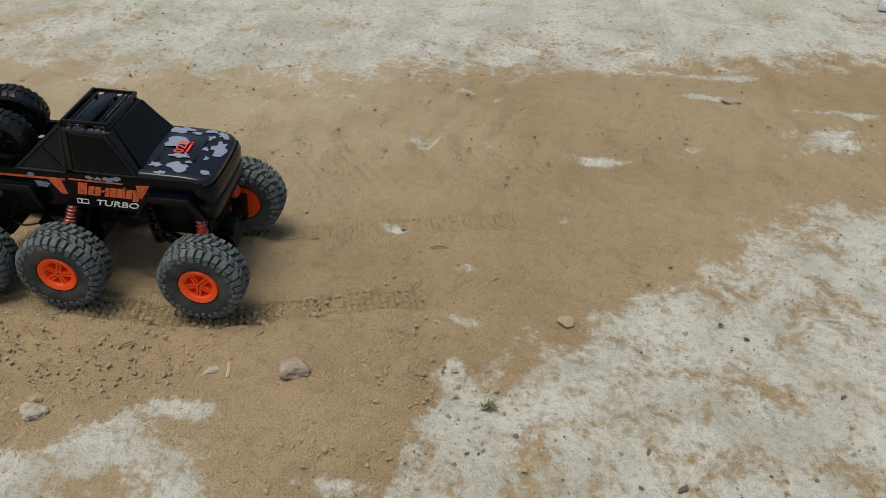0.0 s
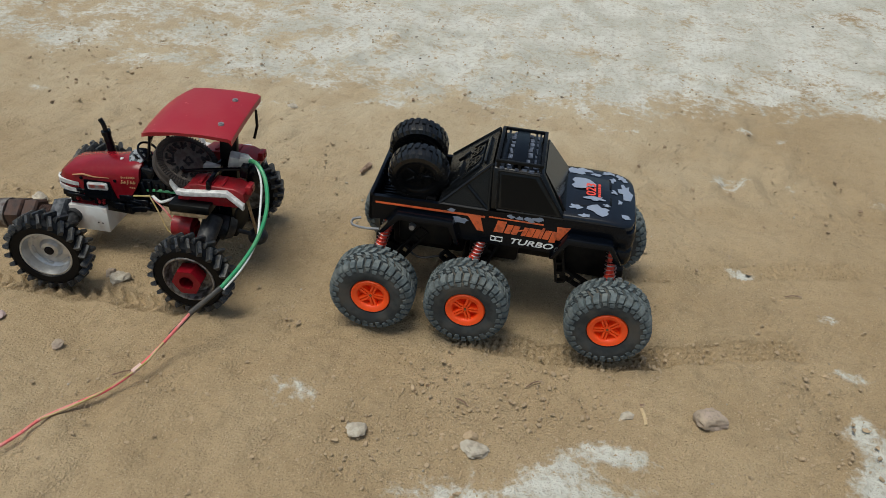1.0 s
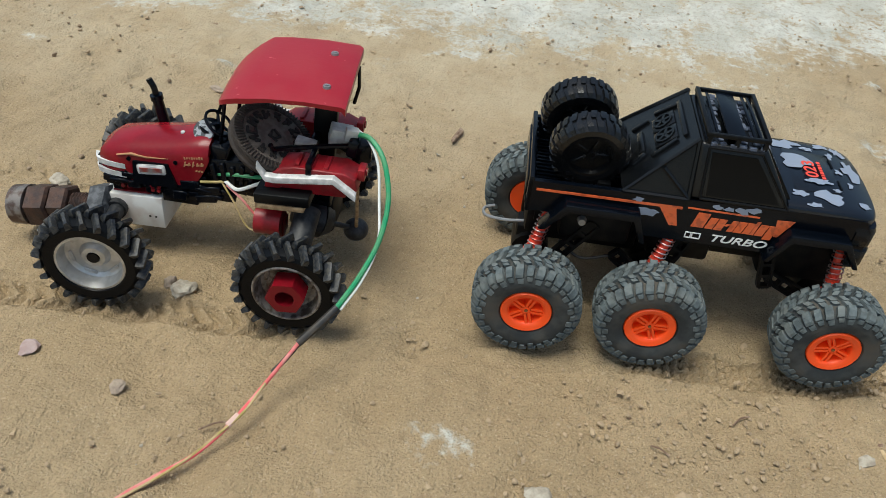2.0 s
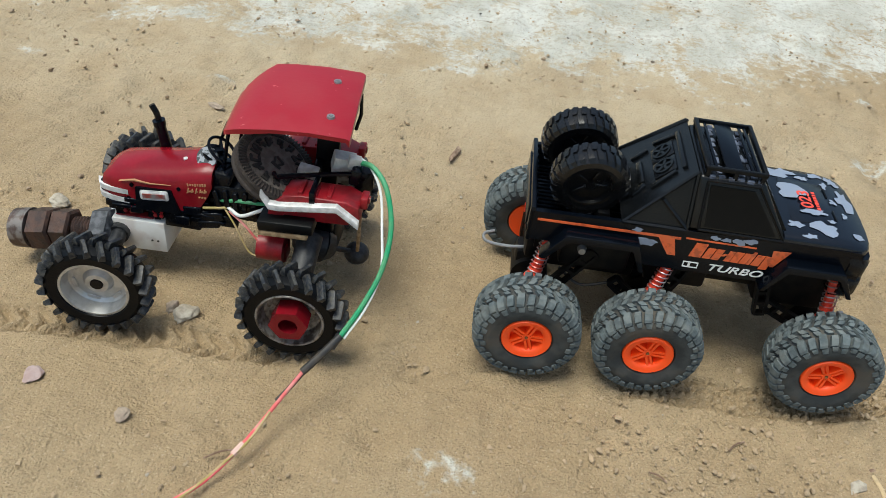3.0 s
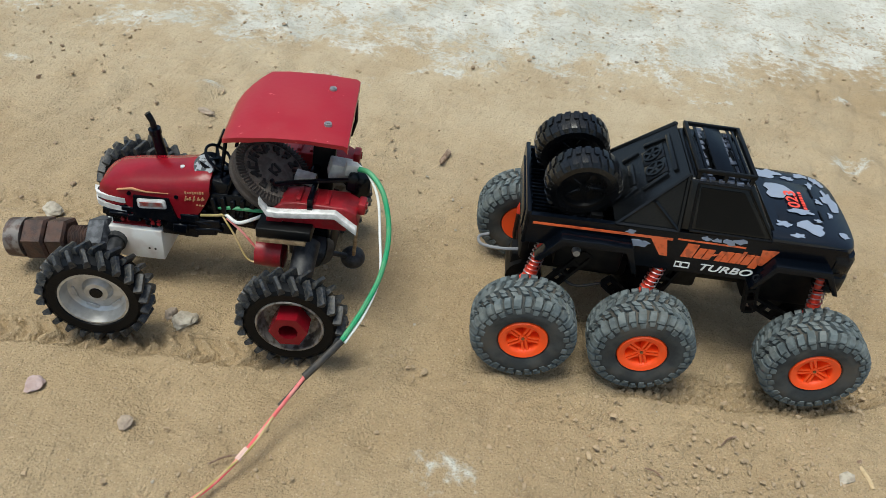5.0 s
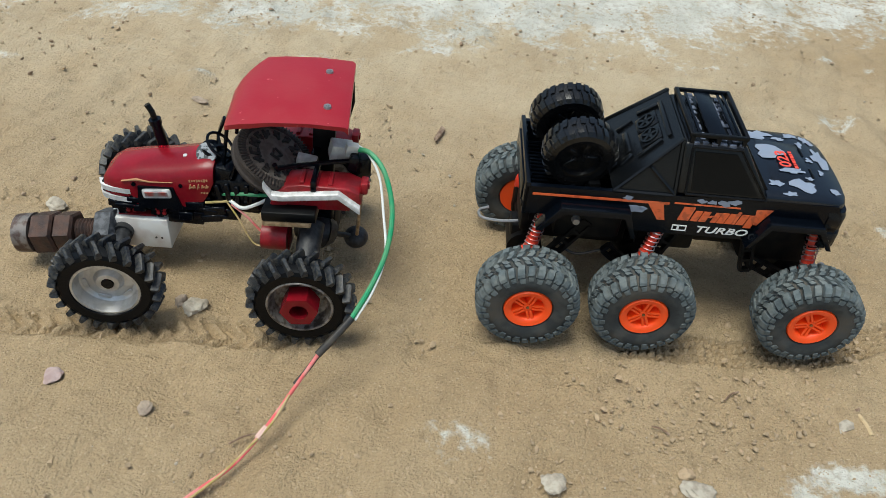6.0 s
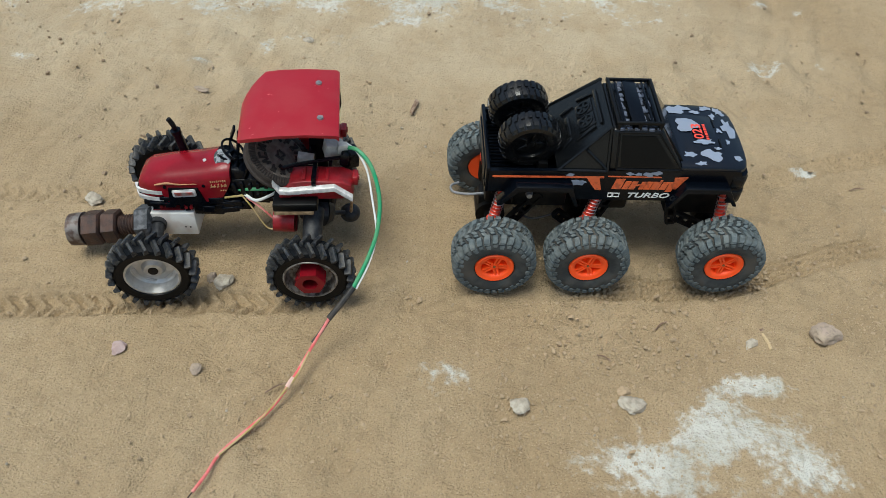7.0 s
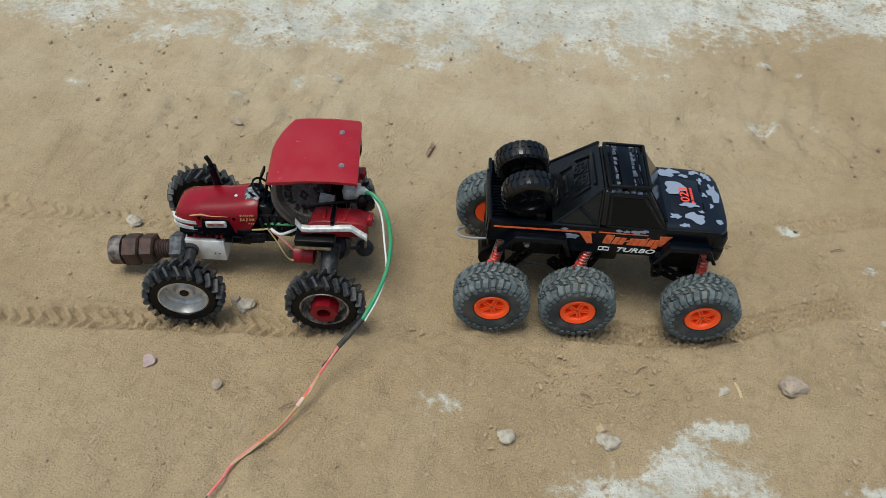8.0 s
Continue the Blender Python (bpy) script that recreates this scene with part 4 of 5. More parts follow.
for x, y, turn, me, label in ((-0.4690, 0.4850, 7, rim_white, "silver-white dished rim"), (-0.3460, 0.4870, 2, rim_dull, "dull scuffed grey rim"), (-0.4800, 0.6030, 184, rim_white, "silver-white dished rim"), (-0.3520, 0.6200, 182, rim_dull, "dull scuffed grey rim")):
    w = placed("wheel", me, tractor, pose(x, y, 0.0348, 0, 0, turn) @ pose(0, 0, 0, 0, 17 + x * 700, 0), label)
    child("tyre", t_tyre, w, "black ribbed tractor tyre")
    for k in range(6):
        child("rim_rib", rib_white if me is rim_white else rib_dull, w).matrix_basis = Matrix.Rotation(k * math.tau / 6, 4, "Y")
    if me is rim_white:
        child("hub_bush", hole_me, w, "black hub bush")
    else:
        child("rim_lip", lip_me, w, "thin silver rim lip")
        nutm = bmesh.new()
        ring = [(0.0122 * math.cos(k * math.tau / 12 + 0.35) * (1 if k % 2 == 0 else 0.885), 0.0122 * math.sin(k * math.tau / 12 + 0.35) * (1 if k % 2 == 0 else 0.885)) for k in range(12)]
        inner = [(0.0060 * math.cos(k * math.tau / 12 + 0.35), 0.0060 * math.sin(k * math.tau / 12 + 0.35)) for k in range(12)]
        for ya, yb, ra, rb in ((-0.0130, -0.0005, ring, ring), (-0.0130, -0.0130, ring, inner), (-0.0130, -0.003, inner, inner)):
            loft(nutm, [[(px, ya, pz) for px, pz in ra], [(px, yb, pz) for px, pz in rb]], caps=False)
        loft(nutm, [[(px, -0.003, pz) for px, pz in inner], [(px * 0.4, -0.003, pz * 0.4) for px, pz in inner]])
        bmesh.ops.remove_doubles(nutm, verts=nutm.verts, dist=1e-6)
        child("hub_nut", finish(nutm, "hub_nut", RED), w, "red hexagonal hub nut")


def section(x, half, low, side, crown, cy=0.5540):
    half *= 0.905
    return [(x, cy + a * half, z) for a, z in ((-0.96, low), (-1, low + (side - low) * 0.55), (-0.97, side - 0.002), (-0.82, side + (crown - side) * 0.45), (-0.45, crown - 0.0008), (0, crown), (0.45, crown - 0.0008), (0.82, side + (crown - side) * 0.45), (0.97, side - 0.002), (1, low + (side - low) * 0.55), (0.96, low))]


hood_t = part("hood", loft(bmesh.new(), [section(*s) for s in (
    (-0.4875, 0.0120, 0.0650, 0.0695, 0.0712), (-0.4850, 0.0165, 0.0620, 0.0728, 0.0758), (-0.4780, 0.0193, 0.0580, 0.0760, 0.0803), (-0.4620, 0.0204, 0.0565, 0.0785, 0.0835),
    (-0.4400, 0.0208, 0.0570, 0.0815, 0.0870), (-0.4300, 0.0208, 0.0575, 0.0838, 0.0895), (-0.4240, 0.0207, 0.0600, 0.0850, 0.0910), (-0.4190, 0.0205, 0.0648, 0.0858, 0.0920), (-0.4150, 0.0200, 0.0715, 0.0864, 0.0924), (-0.4118, 0.0188, 0.0790, 0.0868, 0.0918))]), RED, tractor, "glossy red tractor hood", 55)
for z, w in ((0.0672, 0.0036), (0.0606, 0.0036)):
    bm = bmesh.new()
    pts = [(-0.4700, -0.0206), (-0.4790, -0.0196), (-0.4860, -0.0170), (-0.4895, -0.0105), (-0.4905, 0.0), (-0.4895, 0.0105), (-0.4860, 0.0170), (-0.4865, 0.0165)]
    line = [q for q in spline([(x, 0.5560 + y, z) for x, y in pts[:4]], 5)]
    loft(bm, [[(q.x - 0.0008, q.y, q.z - w / 2), (q.x - 0.0012, q.y, q.z + w / 2), (q.x + 0.003, q.y, q.z + w / 2), (q.x + 0.003, q.y, q.z - w / 2)] for q in line])
    part("headlamp_band", bm, SILVER, hood_t, "silver headlamp band round the nose")
part("vent_recess", prism(bmesh.new(), [(-0.4625, 0.0560), (-0.4612, 0.0730), (-0.4378, 0.0742), (-0.4325, 0.0575)], 0.5343, 0.5370), BLACK, hood_t)
bm = box(bmesh.new(), (-0.4490, 0.5343, 0.0690), (0.0190, 0.0020, 0.0070), (0, -6, 0), 0.0016, 3)
part("side_vent", bm, SILVER, hood_t, "silver frame of the side vent")
part("vent_grille", box(bmesh.new(), (-0.4490, 0.5332, 0.0690), (0.0150, 0.0006, 0.0030), (0, -6, 0)), SPRING, hood_t)
for x, z in ((-0.4640, 0.0735), (-0.4330, 0.0760)):
    part("screw_hole", cyl(bmesh.new(), (x, 0.5375, z), (x, 0.5350, z), 0.0014, n=12), BLACK, hood_t)
stripe = [(-0.4720, 0.0752), (-0.4620, 0.0768), (-0.4520, 0.0762), (-0.4380, 0.0778), (-0.4520, 0.0769), (-0.4620, 0.0777)]
part("gold_stripe", prism(bmesh.new(), stripe, 0.5351, 0.5368), GOLD, hood_t, "curved gold stripe")
bm = bmesh.new()
for k in range(8):
    box(bm, (-0.4268 + k * 0.0016, 0.5362, 0.0802 + k * 0.0002), (0.0009, 0.0016, 0.0012 if k % 3 else 0.0018), (0, -8, 0))
for k, (w, hgt) in enumerate(((0.0024, 0.0034), (0.0012, 0.0022), (0.0010, 0.0036), (0.0018, 0.0022), (0.0016, 0.0022))):
    box(bm, (-0.4268 + k * 0.0027, 0.5353, 0.0762 + k * 0.0003), (0.0007, 0.0014, hgt), (0, 14, 0))
    box(bm, (-0.4268 + k * 0.0027 + w * 0.4, 0.5353, 0.0758 + k * 0.0003), (w * 0.8, 0.0014, 0.0008), (0, -8, 0))
for k in range(3):
    box(bm, (-0.4195 + k * 0.0018, 0.5354, 0.0722), (0.0010, 0.0012, 0.0006))
part("badge_bars", bm, GOLD, hood_t, "small gold printed bars")
part("hood_screw", cyl(bmesh.new(), (-0.4330, 0.5510, 0.0872), (-0.4330, 0.5510, 0.0892), 0.0014), SILVER, hood_t)
part("nose_grille", box(box(bmesh.new(), (-0.4820, 0.5560, 0.0630), (0.012, 0.032, 0.014), bev=0.002), (-0.478, 0.5560, 0.054), (0.014, 0.028, 0.012), bev=0.001), BLACK_MATT, tractor)
bm = bmesh.new()
box(bm, (-0.4380, 0.5570, 0.0555), (0.074, 0.032, 0.014), bev=0.0015)
rng = random.Random(5)
box(bm, (-0.4330, 0.5480, 0.0490), (0.024, 0.022, 0.010), bev=0.001)
for k in range(64):
    box(bm, (rng.uniform(-0.478, -0.400), 0.5400 + rng.uniform(-0.003, 0.002), rng.uniform(0.049, 0.061)), (rng.uniform(0.004, 0.016), rng.uniform(0.003, 0.006), rng.uniform(0.0025, 0.007)), (0, rng.uniform(-10, 10), 0), 0.0006, 1)
box(bm, (-0.3720, 0.5630, 0.0600), (0.075, 0.034, 0.018), bev=0.002)
for k in range(36):
    box(bm, (rng.uniform(-0.412, -0.345), 0.5450 + rng.uniform(-0.003, 0.003), rng.uniform(0.056, 0.076)), (rng.uniform(0.005, 0.014), 0.005, rng.uniform(0.003, 0.007)), (0, rng.uniform(-12, 12), 0), 0.0006, 1)
part("engine_block", bm, BLACK, tractor, "black plastic engine and gearbox mouldings")
for x in (-0.4705, -0.4665, -0.4505, -0.4465):
    part("red_bolt", cyl(cyl(bmesh.new(), (x, 0.5390, 0.0555), (x, 0.5350, 0.0555), 0.0015), (x, 0.539, 0.0522), (x, 0.5352, 0.0522), 0.0013), RED_WORN, tractor)
bm = box(bmesh.new(), (-0.4650, 0.5510, 0.0335), (0.0400, 0.0310, 0.0235), (0, -2, 0), 0.0008)
block = part("front_gear_housing", bm, WHITE_BLOCK, tractor, "milky white plastic gear housing")
for x in (-0.4545, -0.4505):
    part("pin_hole", cyl(bmesh.new(), (x, 0.5360, 0.0310), (x, 0.5352, 0.0310), 0.0008, n=10), TAPE, block)
part("pink_strip", box(bmesh.new(), (-0.4665, 0.5520, 0.0458), (0.026, 0.026, 0.0014), (0, -2, 0), 0.0006), RED_WORN, block, "faded red strip on the housing")
bm = cyl(bmesh.new(), (-0.4760, 0.5370, 0.0350), (-0.4715, 0.5060, 0.0358), 0.0052, 0.0046)
cyl(bm, (-0.4760, 0.5365, 0.0350), (-0.4755, 0.5310, 0.0350), 0.0068)
cyl(bm, (-0.4715, 0.5120, 0.0358), (-0.4695, 0.4850, 0.0362), 0.0035)
part("front_axle", bm, RUBBER, tractor)
part("front_axle", cyl(bmesh.new(), (-0.4760, 0.5640, 0.0370), (-0.4800, 0.6000, 0.0350), 0.0040), RUBBER, tractor)


def hexagon(bm, a, z, r, chamfer=0.0015):
    a, z = Vector(a), Vector(z)
    d = (z - a).normalized()
    u = d.orthogonal().normalized()
    v = d.cross(u)
    loops = []
    for q, k in ((a, 0.86), (a + d * chamfer, 1.0), (z - d * chamfer, 1.0), (z, 0.86)):
        loops.append([q + (u * math.cos(i * math.tau / 6 + 0.2) + v * math.sin(i * math.tau / 6 + 0.2)) * r * k for i in range(6)])
    return loft(bm, loops)


AX0, AX1 = Vector((-0.4790, 0.5370, 0.0335)), Vector((-0.5500, 0.5380, 0.0215))


def along(f):
    return AX0 + (AX1 - AX0) * f


part("coupling", hexagon(bmesh.new(), along(0.0), along(0.19), 0.0158), COUPLING, tractor, "blue-black hexagonal coupling")
bm = cyl(bmesh.new(), along(0.1), along(0.95), 0.0075, n=20)
bolt = part("bolt_shank", bm, RUST, tractor, "rusty threaded bolt")
d = (AX1 - AX0).normalized()
u = d.orthogonal().normalized()
v = d.cross(u)
part("thread", tube(bmesh.new(), [along(0.16 + 0.26 * k / 96) + (u * math.cos(k * 0.5236) + v * math.sin(k * 0.5236)) * 0.0078 for k in range(97)], 0.0009, 5, smooth=False), RUST, bolt)
part("hex_nut", hexagon(bmesh.new(), along(0.41), along(0.60), 0.0140), RUST, bolt, "rusty brown hexagonal nut")
part("hex_nut", hexagon(bmesh.new(), along(0.61), along(0.83), 0.0145), RUST, bolt, "rusty brown hexagonal nut")
part("bolt_head", cyl(bmesh.new(), along(0.84), along(1.0), 0.0135, 0.0130, 20), BOLT_HEAD, bolt, "worn grey bolt head")

bm = cyl(bmesh.new(), (-0.4555, 0.5745, 0.0780), (-0.4590, 0.5745, 0.0970), 0.0038, 0.0034)
cyl(bm, (-0.4586, 0.5745, 0.0950), (-0.4592, 0.5745, 0.0985), 0.0042, 0.0042)
tube(bm, [(-0.4590, 0.5745, 0.0970), (-0.4602, 0.5745, 0.1035), (-0.4630, 0.5745, 0.1090)], 0.0021, 9)
part("exhaust_pipe", bm, BLACK, tractor, "black exhaust stack")
bm = cyl(bmesh.new(), (-0.4165, 0.5550, 0.0890), (-0.4150, 0.5545, 0.0945), 0.0085, 0.0075, 20)
dash = part("dashboard", bm, BLACK, tractor)
part("gauge", cyl(bmesh.new(), (-0.4178, 0.5500, 0.0925), (-0.4180, 0.5484, 0.0940), 0.0068, n=24), GAUGE, dash, "pale printed gauge")
ring = spin(bmesh.new(), [(0.0098 + 0.0010 * math.cos(k * 0.785), 0.0010 * math.sin(k * 0.785)) for k in range(8)], 30, closed=True)
for k in range(3):
    n0 = len(ring.verts)
    box(ring, (0.0048, 0, 0), (0.0096, 0.0012, 0.0014))
    turned(ring, n0, Matrix.Rotation(k * math.tau / 3, 4, "Y"))
bmesh.ops.transform(ring, matrix=pose(-0.4105, 0.5560, 0.0960, 90, 0, 0) @ pose(0, 0, 0, 0, 0, -38), verts=ring.verts)
cyl(ring, (-0.4160, 0.5560, 0.0890), (-0.4105, 0.5560, 0.0960), 0.0016)
part("steering_wheel", ring, BLACK, tractor)
bm = tube(bmesh.new(), [(-0.4150, 0.5640, 0.0900), (-0.4140, 0.5650, 0.0980), (-0.4120, 0.5650, 0.1020)], 0.0010, 6)
box(bm, (-0.4110, 0.5650, 0.1055), (0.0022, 0.0060, 0.0105), (0, 22, 10), 0.0008)
part("mirror", bm, BLACK, tractor)

# canopy
def canopy_row(x, half, z, sag, cy, thick):
    top = [(x - half * a * 0.07, cy + half * a, z - sag * a * a) for a in (-1, -0.92, -0.6, -0.2, 0.2, 0.6, 0.92, 1)]
    return top + [(q[0], q[1] * 0.985 + cy * 0.015, q[2] - thick) for q in top[::-1]]


rows_c = ((-0.3255, 0.0395, 0.1378, 0.0012, 0.5650, 0.0050), (-0.3280, 0.0400, 0.1392, 0.0013, 0.5650, 0.0032), (-0.3500, 0.0402, 0.1402, 0.0015, 0.5640, 0.0028), (-0.3720, 0.0402, 0.1396, 0.0017, 0.5625, 0.0028),
          (-0.3838, 0.0401, 0.1386, 0.0018, 0.5611, 0.0036), (-0.3888, 0.0360, 0.1374, 0.0016, 0.5575, 0.0036), (-0.3932, 0.0317, 0.1357, 0.0013, 0.5538, 0.0034), (-0.3970, 0.0267, 0.1335, 0.0010, 0.5502, 0.0032), (-0.3996, 0.0210, 0.1308, 0.0006, 0.5470, 0.0030))
canopy = part("canopy", loft(bmesh.new(), [canopy_row(*r) for r in rows_c]), RED_CANOPY, tractor, "arched red plastic canopy", 50)
for x, y in ((-0.3430, 0.5850), (-0.3380, 0.5430)):
    bm = cyl(bmesh.new(), (x, y, 0.1385), (x, y, 0.1406), 0.0027, 0.0023, 18)
    cyl(bm, (x, y, 0.1400), (x, y, 0.1412), 0.0011, n=8)
    part("canopy_screw", bm, STEEL, canopy, "round steel screw head")
part("rear_post", box(bmesh.new(), (-0.3440, 0.5690, 0.1010), (0.0150, 0.0055, 0.0740), (0, 2, 0), 0.0008), BLACK_MATT, tractor, "flat black canopy post")
bm = tube(bmesh.new(), [(-0.3370, 0.5930, 0.1300), (-0.3285, 0.5930, 0.1290), (-0.3280, 0.5930, 0.1150), (-0.3310, 0.5930, 0.1030)], 0.0013, 7, smooth=False)
part("rear_rail", bm, BLACK, tractor)
for y in (0.545, 0.580):
    part("front_post", tube(bmesh.new(), [(-0.4060, y, 0.0900), (-0.4010, y, 0.1230)], 0.0014, 6, smooth=False), BLACK, tractor)
part("seat", box(box(bmesh.new(), (-0.3600, 0.5650, 0.0740), (0.026, 0.026, 0.008), bev=0.002), (-0.3500, 0.5650, 0.0850), (0.006, 0.026, 0.020), (0, 10, 0), 0.002), BLACK, tractor)


# rear fenders
def fender(y0, y1, rail_y, back=0.0):
    top = [(-0.3735, 0.0720), (-0.3700, 0.0850), (-0.3610, 0.0920), (-0.3520, 0.0932), (-0.3230, 0.0940), (-0.3150, 0.0905), (-0.3135, 0.0830), (-0.3175, 0.0800), (-0.3280, 0.0880), (-0.3560, 0.0860), (-0.3655, 0.0720)]
    bm = bmesh.new()
    loft(bm, [[(x, y, z) for x, z in top] for y in (y0, y1)])
    bmesh.ops.bevel(bm, geom=[e for e in bm.edges if abs(e.verts[0].co.y - e.verts[1].co.y) < 1e-6], offset=0.0012, segments=2, profile=0.5, affect="EDGES")
    box(bm, (-0.3440, (y0 + y1) / 2, 0.0820), (0.046, abs(y1 - y0) - 0.002, 0.014), (0, -3, 0), 0.001)
    for k in range(3):
        box(bm, (-0.3520 + k * 0.009, (y0 + y1) / 2, 0.0938), (0.0030, abs(y1 - y0) * 0.75, 0.0024), (0, 0, 0), 0.0006)
    box(bm, (-0.3125, (y0 + y1) / 2, 0.0915), (0.0050, 0.010, 0.0080), bev=0.0012)
    bmesh.ops.translate(bm, vec=(-back, 0, -back * 0.5), verts=bm.verts)
    f = part("rear_fender", bm, RED_WORN, tractor, "scuffed red rear fender")
    line = [(-0.3755, 0.0930), (-0.3705, 0.0850), (-0.3640, 0.0848), (-0.3280, 0.0900), (-0.3140, 0.0800)]
    rail = bmesh.new()
    loft(rail, [[(x, rail_y - 0.0022, z - 0.0020), (x, rail_y - 0.0026, z - 0.0006), (x, rail_y - 0.0022, z + 0.0018), (x, rail_y - 0.0008, z + 0.0026), (x, rail_y + 0.0020, z + 0.0024), (x, rail_y + 0.0020, z - 0.0022)] for x, z in line])
    bmesh.ops.translate(rail, vec=(-back, 0, -back * 0.5), verts=rail.verts)
    part("fender_rail", rail, SILVER, f, "silver painted fender rail")
    part("tail_lamp", cyl(bmesh.new(), (-0.3108 - back, (y0 + y1) / 2, 0.0920 - back * 0.5), (-0.3092 - back, (y0 + y1) / 2, 0.0920 - back * 0.5), 0.0024, n=14), RED, f)
    return f


near_fender = fender(0.5245, 0.5430, 0.5228)
fender(0.5890, 0.6080, 0.6095, 0.014)
part("fender_strap", box(bmesh.new(), (-0.3440, 0.5330, 0.0940), (0.0036, 0.0200, 0.0080), bev=0.0006), BLACK, near_fender)
bm = tube(bmesh.new(), [(-0.3700, 0.5330, 0.1010), (-0.3690, 0.5350, 0.0970), (-0.3600, 0.5400, 0.0965), (-0.3330, 0.5440, 0.1000), (-0.3240, 0.5450, 0.1010)], 0.0016, 7, smooth=False)
box(bm, (-0.3215, 0.5480, 0.0990), (0.007, 0.010, 0.012), (0, 10, 0), 0.002)
box(bm, (-0.3180, 0.5560, 0.0930), (0.012, 0.014, 0.014), (0, 0, 20), 0.002)
part("black_linkage", bm, BLACK, tractor)
bm = box(bmesh.new(), (-0.3310, 0.5560, 0.1010), (0.0150, 0.0110, 0.0110), (0, 12, 15), 0.001)
box(bm, (-0.3235, 0.5510, 0.1055), (0.0080, 0.0060, 0.0080), (0, 12, 15), 0.0006)
part("wire_connector", bm, CONNECTOR, tractor, "milky white wire connector")
bm = box(bmesh.new(), (-0.3530, 0.5520, 0.0930), (0.0130, 0.0080, 0.0060), (0, 8, 0), 0.0008)
part("wire_connector", bm, CONNECTOR, tractor, "milky white wire connector")
part("plywood_step", box(bmesh.new(), (-0.3605, 0.5240, 0.0680), (0.0310, 0.0150, 0.0036), (0, -3, 0), 0.0003), WOOD, tractor, "pale plywood strip")
part("step_pad", box(bmesh.new(), (-0.3590, 0.5245, 0.0738), (0.0350, 0.0170, 0.0070), (0, -3, 0), 0.001), BLACK_MATT, tractor)
bm = cyl(bmesh.new(), (-0.3790, 0.5290, 0.0480), (-0.3620, 0.5290, 0.0480), 0.0092, n=20)
box(bm, (-0.3680, 0.5330, 0.0430), (0.0140, 0.0120, 0.0110), bev=0.001)
part("motor", bm, RED_WORN, tractor, "red electric motor")
bm = cyl(bmesh.new(), (-0.3460, 0.4870, 0.0350), (-0.3515, 0.6200, 0.0350), 0.0042)
box(bm, (-0.3460, 0.5640, 0.0420), (0.0260, 0.0300, 0.0260), bev=0.003)
part("rear_axle", bm, CHASSIS, tractor)
bm = cyl(bmesh.new(), (-0.3475, 0.5080, 0.0400), (-0.3470, 0.5350, 0.0560), 0.0075, 0.0085, 18)
cyl(bm, (-0.3475, 0.5060, 0.0388), (-0.3475, 0.5090, 0.0406), 0.0092, 0.0092, 18)
part("axle_sleeve", bm, RUBBER, tractor, "dusty grey-black rubber axle sleeve")
bm = box(bmesh.new(), (-0.3980, 0.5520, 0.0690), (0.0300, 0.0260, 0.0240), (0, -4, 0), 0.002)
box(bm, (-0.4060, 0.5500, 0.0830), (0.0120, 0.0200, 0.0120), (0, 8, 0), 0.002)
for k in range(5):
    box(bm, (-0.4090 + k * 0.0060, 0.5385, 0.0700 + 0.0015 * (k % 2)), (0.0034, 0.0030, 0.0150), (0, 6 * k - 12, 0), 0.0006, 1)
cyl(bm, (-0.4010, 0.5400, 0.0820), (-0.3965, 0.5385, 0.0945), 0.0010)
part("gearbox", bm, BLACK, tractor, "black ribbed gearbox under the steering wheel")


def bulb(p, r, squash=1.0):
    bm = bmesh.new()
    bmesh.ops.create_icosphere(bm, subdivisions=3, radius=r, matrix=Matrix.Translation(p) @ Matrix.Diagonal((1, 1, squash, 1)))
    return bm


bm = cyl(bmesh.new(), (-0.3580, 0.5400, 0.0480), (-0.3420, 0.5470, 0.0415), 0.0060, 0.0125, 20)
cyl(bm, (-0.3420, 0.5470, 0.0415), (-0.3360, 0.5500, 0.0385), 0.0125, 0.0085, 20)
cyl(bm, (-0.3380, 0.5490, 0.0380), (-0.3208, 0.5660, 0.0230), 0.0018)
weight = part("rubber_boot", bm, RUBBER, tractor, "black rubber cone on a rod")
part("rubber_ball", bulb((-0.3208, 0.5660, 0.0225), 0.0088, 0.85), RUBBER, weight, "black rubber ball")
part("fender_stay", cyl(bmesh.new(), (-0.3195, 0.5600, 0.0300), (-0.3150, 0.5330, 0.0800), 0.0013), WOOD, tractor)

# wires on the tractor
for pts, r, mat, label in (
    (((-0.4080, 0.5400, 0.0690), (-0.3950, 0.5380, 0.0720), (-0.3780, 0.5380, 0.0730), (-0.3700, 0.5420, 0.0740)), 0.0013, GREEN_WIRE, "short green wire"),
    (((-0.4020, 0.5380, 0.0660), (-0.3930, 0.5340, 0.0640), (-0.3820, 0.5340, 0.0690), (-0.3740, 0.5380, 0.0720)), 0.0012, WHITE_WIRE, "short white wire"),
    (((-0.4010, 0.5370, 0.0640), (-0.3900, 0.5330, 0.0580), (-0.3800, 0.5310, 0.0480), (-0.3740, 0.5300, 0.0460)), 0.0008, PINK_WIRE, "short red wire"),
    (((-0.4050, 0.5380, 0.0660), (-0.3960, 0.5330, 0.0560), (-0.3860, 0.5290, 0.0400), (-0.3760, 0.5280, 0.0390)), 0.0006, YELLOW_WIRE, "short yellow wire"),
    (((-0.4180, 0.5360, 0.0640), (-0.4080, 0.5370, 0.0650), (-0.4000, 0.5380, 0.0660)), 0.0009, YELLOW_WIRE, "short yellow wire"),
):
    part("wire", tube(bmesh.new(), pts, r, 7), mat, tractor, label)

